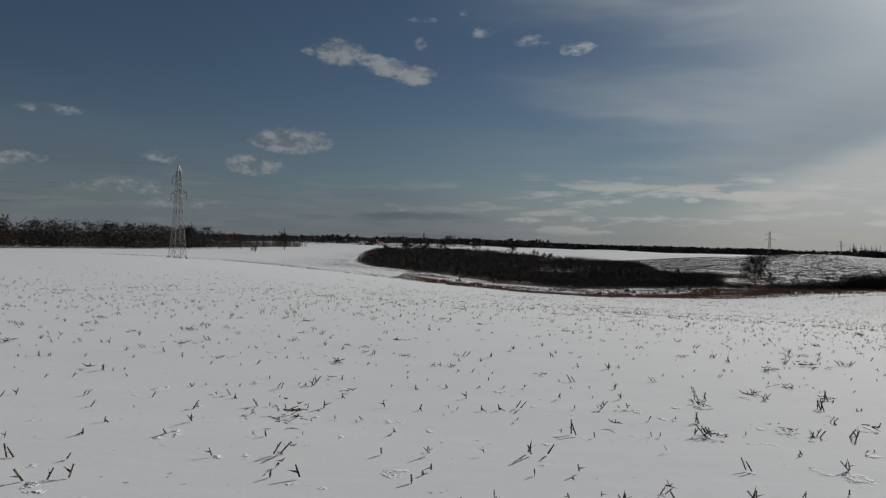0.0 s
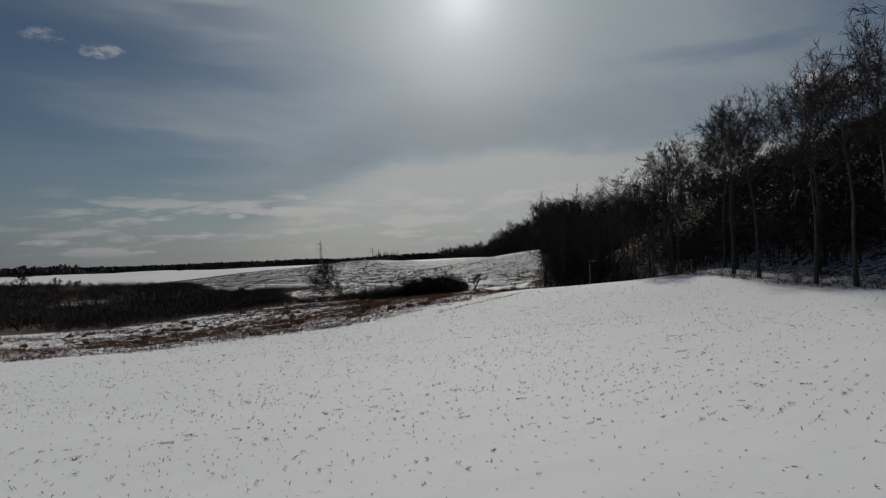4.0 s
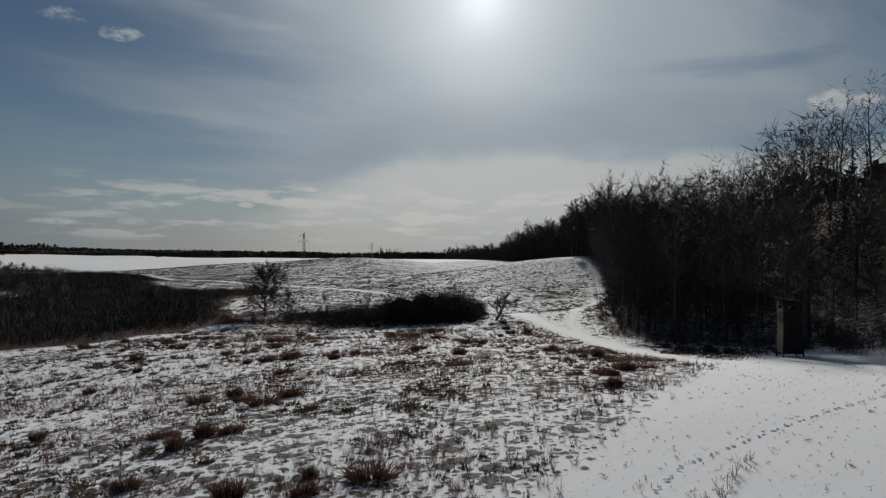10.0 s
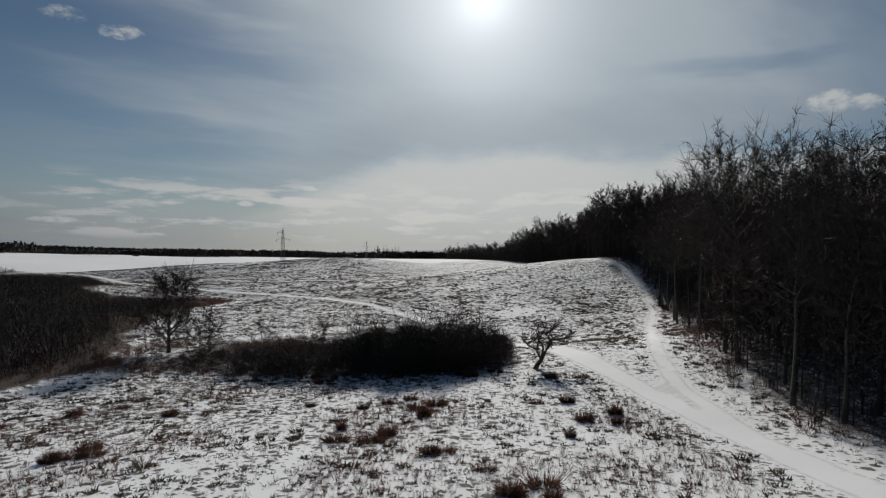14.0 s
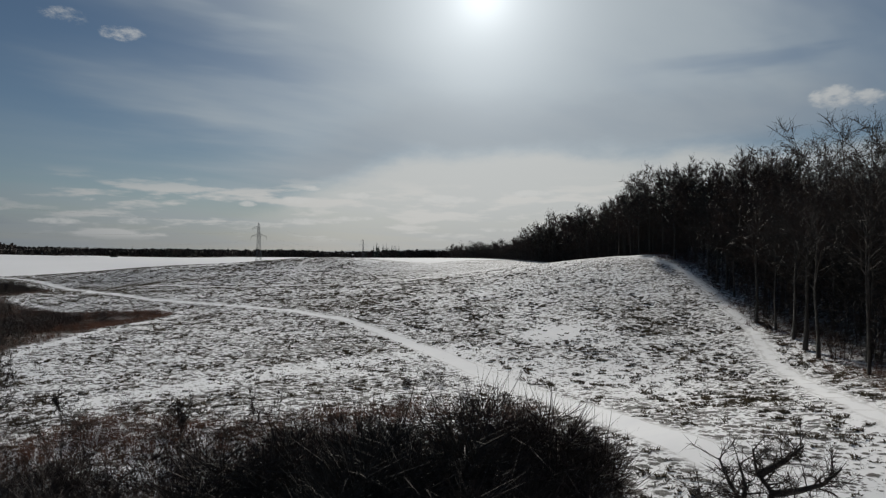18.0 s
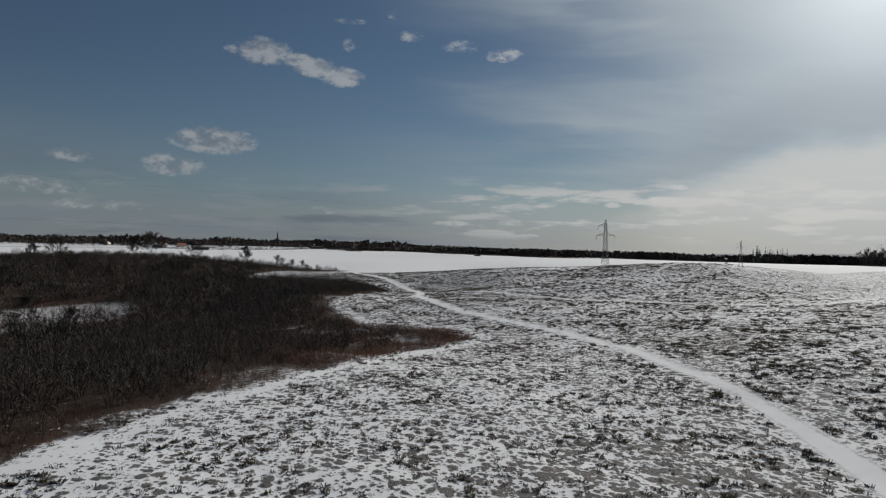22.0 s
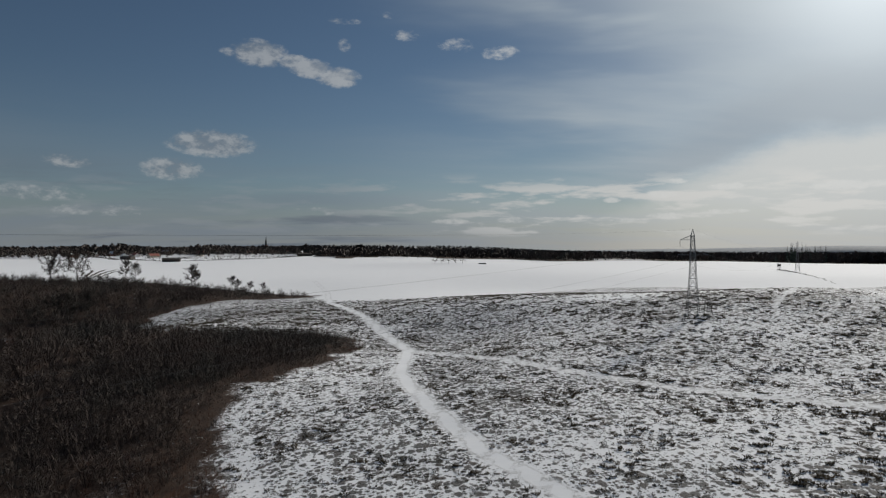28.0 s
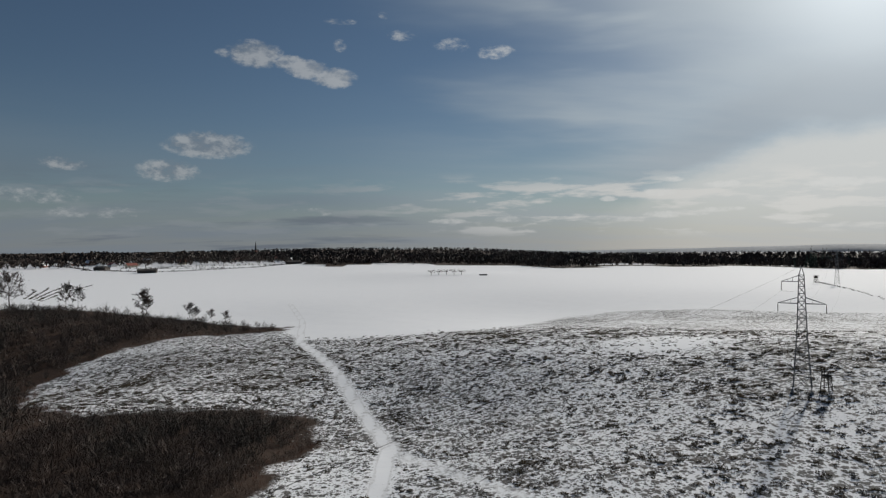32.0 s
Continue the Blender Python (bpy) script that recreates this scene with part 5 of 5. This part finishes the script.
# ---- far woods ----
def far_tree(tall, wide, n):
    """A distant tree: a rounded crown of short sprays on a stem."""
    s = Shape()
    s.tube([(0, 0, -1), (0, 0, tall * 0.6)], [0.3, 0.15], 3)
    for q in range(n):
        a, u = q * 2.4, (q + 0.5) / n
        r = wide * 0.75 * math.sqrt(max(1 - (2 * u - 0.9) ** 2, 0.05)) * (0.6 + 0.4 * rng.random())
        c = np.array([r * math.cos(a), r * math.sin(a), tall * (0.25 + 0.62 * u)])
        foot, tip = c - (0, 0, 0.13 * tall), c + rng.normal(size=3) * 0.10 * tall + (0, 0, 0.11 * tall)
        if q % 3:
            foot, tip = tip, foot
        s.blade(foot, tip, wide * 0.58)
    return s.arrays()


def spruce(tall, wide):
    s = Shape()
    s.tube([(0, 0, -1), (0, 0, tall)], [0.35, 0.03], 4)
    for i in range(34):
        h = tall * (0.08 + 0.9 * i / 34)
        a, r = i * 2.4, wide * (1.05 - h / tall)
        s.blade((0, 0, h + 0.4), (r * math.cos(a), r * math.sin(a), h - 0.25 * r), r * 0.9)
    return s.arrays()


FAR = [far_tree(16, 7, 15), far_tree(14.5, 7.5, 15), far_tree(16.5, 7, 15), far_tree(13.5, 7.5, 14)]
WEST = [grow_mid(1.0, h * 1.05, w * 1.1, 70, 0.95) for h, w in ((19, 5), (15, 6), (12, 6), (21, 4.5))]


x, y = sprinkle(110000, -2400, 2700, 300, 3400, lambda x, y: far_wood(x, y) * (0.12 + 0.88 * smooth(1700, 1050, np.hypot(x + 90, y + 100))))
x2, y2 = sprinkle(26000, -300, 560, -690, 260, lambda x, y: smooth(70, 110, inside(x, y, WOOD)) * 0.25 * np.maximum(smooth(-430, -330, y), 0.45 * smooth(115, 165, inside(x, y, WOOD))))
x, y = np.concatenate([x, x2]), np.concatenate([y, y2])
scatter("far_woods", FAR, x, y, rng.uniform(0.82, 1.0, len(x)), TWIG, "dark bare woods along the horizon", "woods")


def west_chance(x, y):
    return np.where((to_line(x, y, [(-800, -160), (-610, -150), (-560, -60), (-540, 120)]) < 38), 1, 0) + np.where(to_line(x, y, [(-540, 110), (-520, 420)]) < 14, 0.8, 0)


x, y = sprinkle(9500, -860, -480, -220, 450, west_chance)
scatter("west_wood", WEST, x, y, rng.uniform(0.7, 1.0, len(x)) * np.where(y > 60, 0.6, 1.0), TWIG, "bare wood on the western skyline", "woods")
OAK = grow_tree(15, 7.5, 0.5, 0.16, 22, 16, fork=0.5, fine=6.0)
OAK_MESH = (mesh_from("trunk", *OAK[0], BARK, True), mesh_from("crown", *OAK[1], TWIG))
for ox, oy, q in ((-455, 75, 1.1), (-520, -5, 1.25), (-500, 15, 0.9), (-488, 40, 0.8), (-430, -110, 0.35)):
    t = thing("field_oak", ox, oy, "round-crowned bare oak on the edge of a snowfield", "tree", "field oaks", rng.random() * 360, size=q)
    part("trunk", OAK_MESH[0], t)
    part("crown", OAK_MESH[1], t)
SPRUCE_MESH = [mesh_from("spruce_tree", *spruce(26, 4.2), NEEDLE), mesh_from("spruce_tree", *spruce(22, 3.8), NEEDLE)]
for i in range(34):
    sx, sy = 548 + rng.normal() * 13, 665 + rng.normal() * 10
    sp = tagged(new("spruce_tree", SPRUCE_MESH[i % 2]), "dark spruce in a clump out on the fields", "tree", "spruces of the clump")
    sp.matrix_basis = pose(sx, sy, float(height(sx, sy)), 0, 0, rng.random() * 360) @ Matrix.Scale(0.8 + 0.4 * rng.random(), 4)
x, y = sprinkle(1800, 560, 900, 560, 760, lambda x, y: np.where(to_line(x, y, [(600, 640), (860, 700)]) < 22, 0.9, 0))
scatter("east_wood", FAR, x, y, rng.uniform(0.8, 1.1, len(x)), TWIG, "dark wood beyond the eastern fields", "woods")

# low hills beyond the woods on the far horizon, haze painted into their colour
HAZE_TINT = plain("haze_tinted_land", (0.17, 0.21, 0.25), (0.27, 0.31, 0.35), 0.004)
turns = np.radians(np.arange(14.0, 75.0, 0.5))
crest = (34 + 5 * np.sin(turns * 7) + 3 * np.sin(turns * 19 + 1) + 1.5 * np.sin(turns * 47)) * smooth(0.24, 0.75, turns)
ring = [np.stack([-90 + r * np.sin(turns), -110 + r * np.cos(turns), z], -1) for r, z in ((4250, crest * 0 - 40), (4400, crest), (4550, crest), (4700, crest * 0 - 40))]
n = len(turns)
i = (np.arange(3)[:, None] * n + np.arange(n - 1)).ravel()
tagged(new("backdrop", mesh_from("backdrop", np.concatenate(ring), np.stack([i, i + 1, i + n + 1, i + n], -1), HAZE_TINT, True)), "low hills tinted blue-grey with painted haze on the far horizon", "hills", kind="structure")

# ---- village ----


def solid(points, faces, mat, name):
    return mesh_from(name, np.array(points, float), np.array(faces), mat)


def house(x, y, turn, w, d, h, rise, wall_mat, roof_mat, label):
    t = thing("house", x, y, label, "house", "houses of the village", turn)
    v = [(-w, -d, -1), (w, -d, -1), (w, d, -1), (-w, d, -1), (-w, -d, h), (w, -d, h), (w, d, h), (-w, d, h), (-w, 0, h + rise), (w, 0, h + rise)]
    f = [(0, 1, 5), (0, 5, 4), (1, 2, 6), (1, 6, 5), (2, 3, 7), (2, 7, 6), (3, 0, 4), (3, 4, 7), (4, 8, 7), (5, 6, 9)]
    part("wall", solid(v, f, wall_mat, "wall"), t)
    o = 0.5
    for sy, name in ((-1, "roof"), (1, "roof")):
        q = [(-w - o, sy * (d + o), h - o * rise / d), (w + o, sy * (d + o), h - o * rise / d), (w + o, 0, h + rise + 0.03), (-w - o, 0, h + rise + 0.03)]
        q += [(a, b2, c + 0.28) for a, b2, c in q]
        part(name, solid(q, [(0, 1, 2, 3), (4, 5, 6, 7), (0, 1, 5, 4), (1, 2, 6, 5), (2, 3, 7, 6), (3, 0, 4, 7)], roof_mat, name), t)
    for sy in (-1, 1):
        for i in range(3):
            cx = -w + (i + 0.5) * 2 * w / 3
            q = [(cx - 0.6, sy * (d + 0.03), 1.0), (cx + 0.6, sy * (d + 0.03), 1.0), (cx + 0.6, sy * (d + 0.03), 2.4), (cx - 0.6, sy * (d + 0.03), 2.4)]
            q += [(a, b2 + sy * 0.06, c) for a, b2, c in q]
            part("window", solid(q, [(0, 1, 2, 3), (4, 5, 6, 7), (0, 1, 5, 4), (1, 2, 6, 5), (2, 3, 7, 6), (3, 0, 4, 7)], GLASS, "window"), t)
    s = Shape()
    s.tube([(w * 0.3, 0.6, h + rise * 0.5), (w * 0.3, 0.6, h + rise + 1.0)], [0.45, 0.45], 4)
    part("chimney", mesh_from("chimney", *s.arrays(), BRICK), t)


for i in range(26):
    a = radians(rng.uniform(2, 26))
    r = rng.uniform(1000, 1300)
    hx, hy = -90 - math.sin(a) * r, -110 + math.cos(a) * r
    kind = i % 4
    house(hx, hy, rng.uniform(0, 180), rng.uniform(5, 8), rng.uniform(3.6, 4.6), rng.uniform(3, 4.2), rng.uniform(2.6, 3.8), (PLASTER, BRICK, PLASTER, CREAM)[kind], (TILE, SNOW, SNOW, TILE)[kind],
          ("village house with white walls and a red tiled roof", "brick village house with a snowy roof", "white village house with a snowy roof", "cream village house with a red tiled roof")[kind])
for bx, by, w, turn in ((-361, 696, 11, 10), (-446, 775, 9, -20), (-205, 905, 12, 15), (-440, 880, 6, 0), (40, 1150, 12, 5)):
    house(bx, by, turn, w, 5, 3.2, 1.8, TIMBER, TIMBER if bx < 0 else SNOW, "long dark timber barn at the edge of the snowfield")


def church(x, y):
    t = thing("church", x, y, "brick village church with a slender pointed spire", "church", turn=25)
    v = [(-12, -5, -1), (12, -5, -1), (12, 5, -1), (-12, 5, -1), (-12, -5, 8), (12, -5, 8), (12, 5, 8), (-12, 5, 8), (-12, 0, 13), (12, 0, 13)]
    part("nave", solid(v, [(0, 1, 5), (0, 5, 4), (1, 2, 6), (1, 6, 5), (2, 3, 7), (2, 7, 6), (3, 0, 4), (3, 4, 7), (4, 8, 7), (5, 6, 9)], BRICK, "nave"), t)
    for sy in (-1, 1):
        q = [(-12.4, sy * 5.6, 7.5), (12.4, sy * 5.6, 7.5), (12.4, 0, 13.1), (-12.4, 0, 13.1)]
        q += [(a, b2, c + 0.25) for a, b2, c in q]
        part("roof", solid(q, [(0, 1, 2, 3), (4, 5, 6, 7), (0, 1, 5, 4), (1, 2, 6, 5), (2, 3, 7, 6), (3, 0, 4, 7)], TILE, "roof"), t)
    s = Shape()
    s.tube([(-14, 0, -1), (-14, 0, 19)], [3.6, 3.6], 4)
    part("tower", mesh_from("tower", *s.arrays(), BRICK), t)
    s = Shape()
    s.tube([(-14, 0, 19), (-14, 0, 22), (-14, 0, 41)], [3.4, 2.4, 0.1], 8)
    part("spire", mesh_from("spire", *s.arrays(), SLATE), t)


church(-333, 1392)
for i in range(26):
    a, r = rng.random() * 6.283, 14 + 45 * rng.random()
    sx, sy = -333 + r * math.cos(a), 1380 + 0.6 * r * math.sin(a)
    sp = tagged(new("spruce_tree", SPRUCE_MESH[i % 2]), "dark spruce in the churchyard of the village", "tree", "spruces of the churchyard")
    sp.matrix_basis = pose(sx, sy, float(height(sx, sy)), 0, 0, rng.random() * 360) @ Matrix.Scale(0.6 + 0.35 * rng.random(), 4)
x, y = sprinkle(4200, -800, 0, 820, 1400, lambda x, y: 0.75 * smooth(990, 1090, np.hypot(x + 90, y + 110)))
scatter("village_trees", FAR, x, y, rng.uniform(0.6, 1.0, len(x)) * (0.75 + 0.6 * smooth(0.5, 0.9, speckle(x, y, 55.0))), TWIG, "bare trees and dark spruces among the village houses", "trees")

# dark hedges and fences round the yards at the village's edge, and dark furrows in the field before it
spots = []
for line, step in (([(-470, 770), (-430, 752), (-361, 706), (-322, 722), (-250, 790), (-200, 900)], 2.2), ([(-430, 800), (-340, 790), (-279, 775)], 2.6), ([(-600, 930), (-520, 850), (-462, 775)], 3.0), ([(-390, 830), (-300, 850), (-215, 880)], 3.0)):
    spots += [(x + rng.normal() * 0.5, y + rng.normal() * 0.5) for x, y, ox, oy in along(line, step)]
spots = np.array(spots)
scatter("yard_hedge", [grow_bush(2.2, 3.2, 26, 0.4), grow_bush(1.6, 3.0, 24, 0.4)], spots[:, 0], spots[:, 1], rng.uniform(0.5, 1.3, len(spots)), TWIG, "dark hedges round the yards at the village edge", "hedge")
spots = []
for k in range(5):
    spots += [(x + rng.normal() * 0.4, y + rng.normal() * 0.6) for x, y, ox, oy in along([(-289 - 5.5 * k, 292 + 6 * k), (-318 - 6 * k, 392), (-336 - 7 * k, 480 - 12 * k)], 1.5) if rng.random() < 0.75]
spots = np.array(spots)
scatter("furrow_clods", [grow_tuft(0.5, 1.3, 8, 0.5)], spots[:, 0], spots[:, 1], rng.uniform(0.5, 1.2, len(spots)), GRASS, "dark bare furrows showing through the field's snow", "furrows")
# russet brush along the foot of the wood
x, y = sprinkle(230000, -240, 120, -540, -130, lambda x, y: np.where((inside(x, y, WOOD) > -3.5) & (inside(x, y, WOOD) < 7), 1, 0) * np.clip(0.1 + 0.75 * speckle(x, y, 7.0) - 0.2 * smooth(-0.5, -3, inside(x, y, WOOD)), 0, 1))
scatter("edge_bramble", [grow_tuft(1.3, 1.2, 9, 0.045), grow_tuft(1.0, 1.5, 9, 0.045)], x, y, rng.uniform(0.5, 1.2, len(x)), SEDGE, "russet bramble and dead fern along the foot of the wood", "bramble")
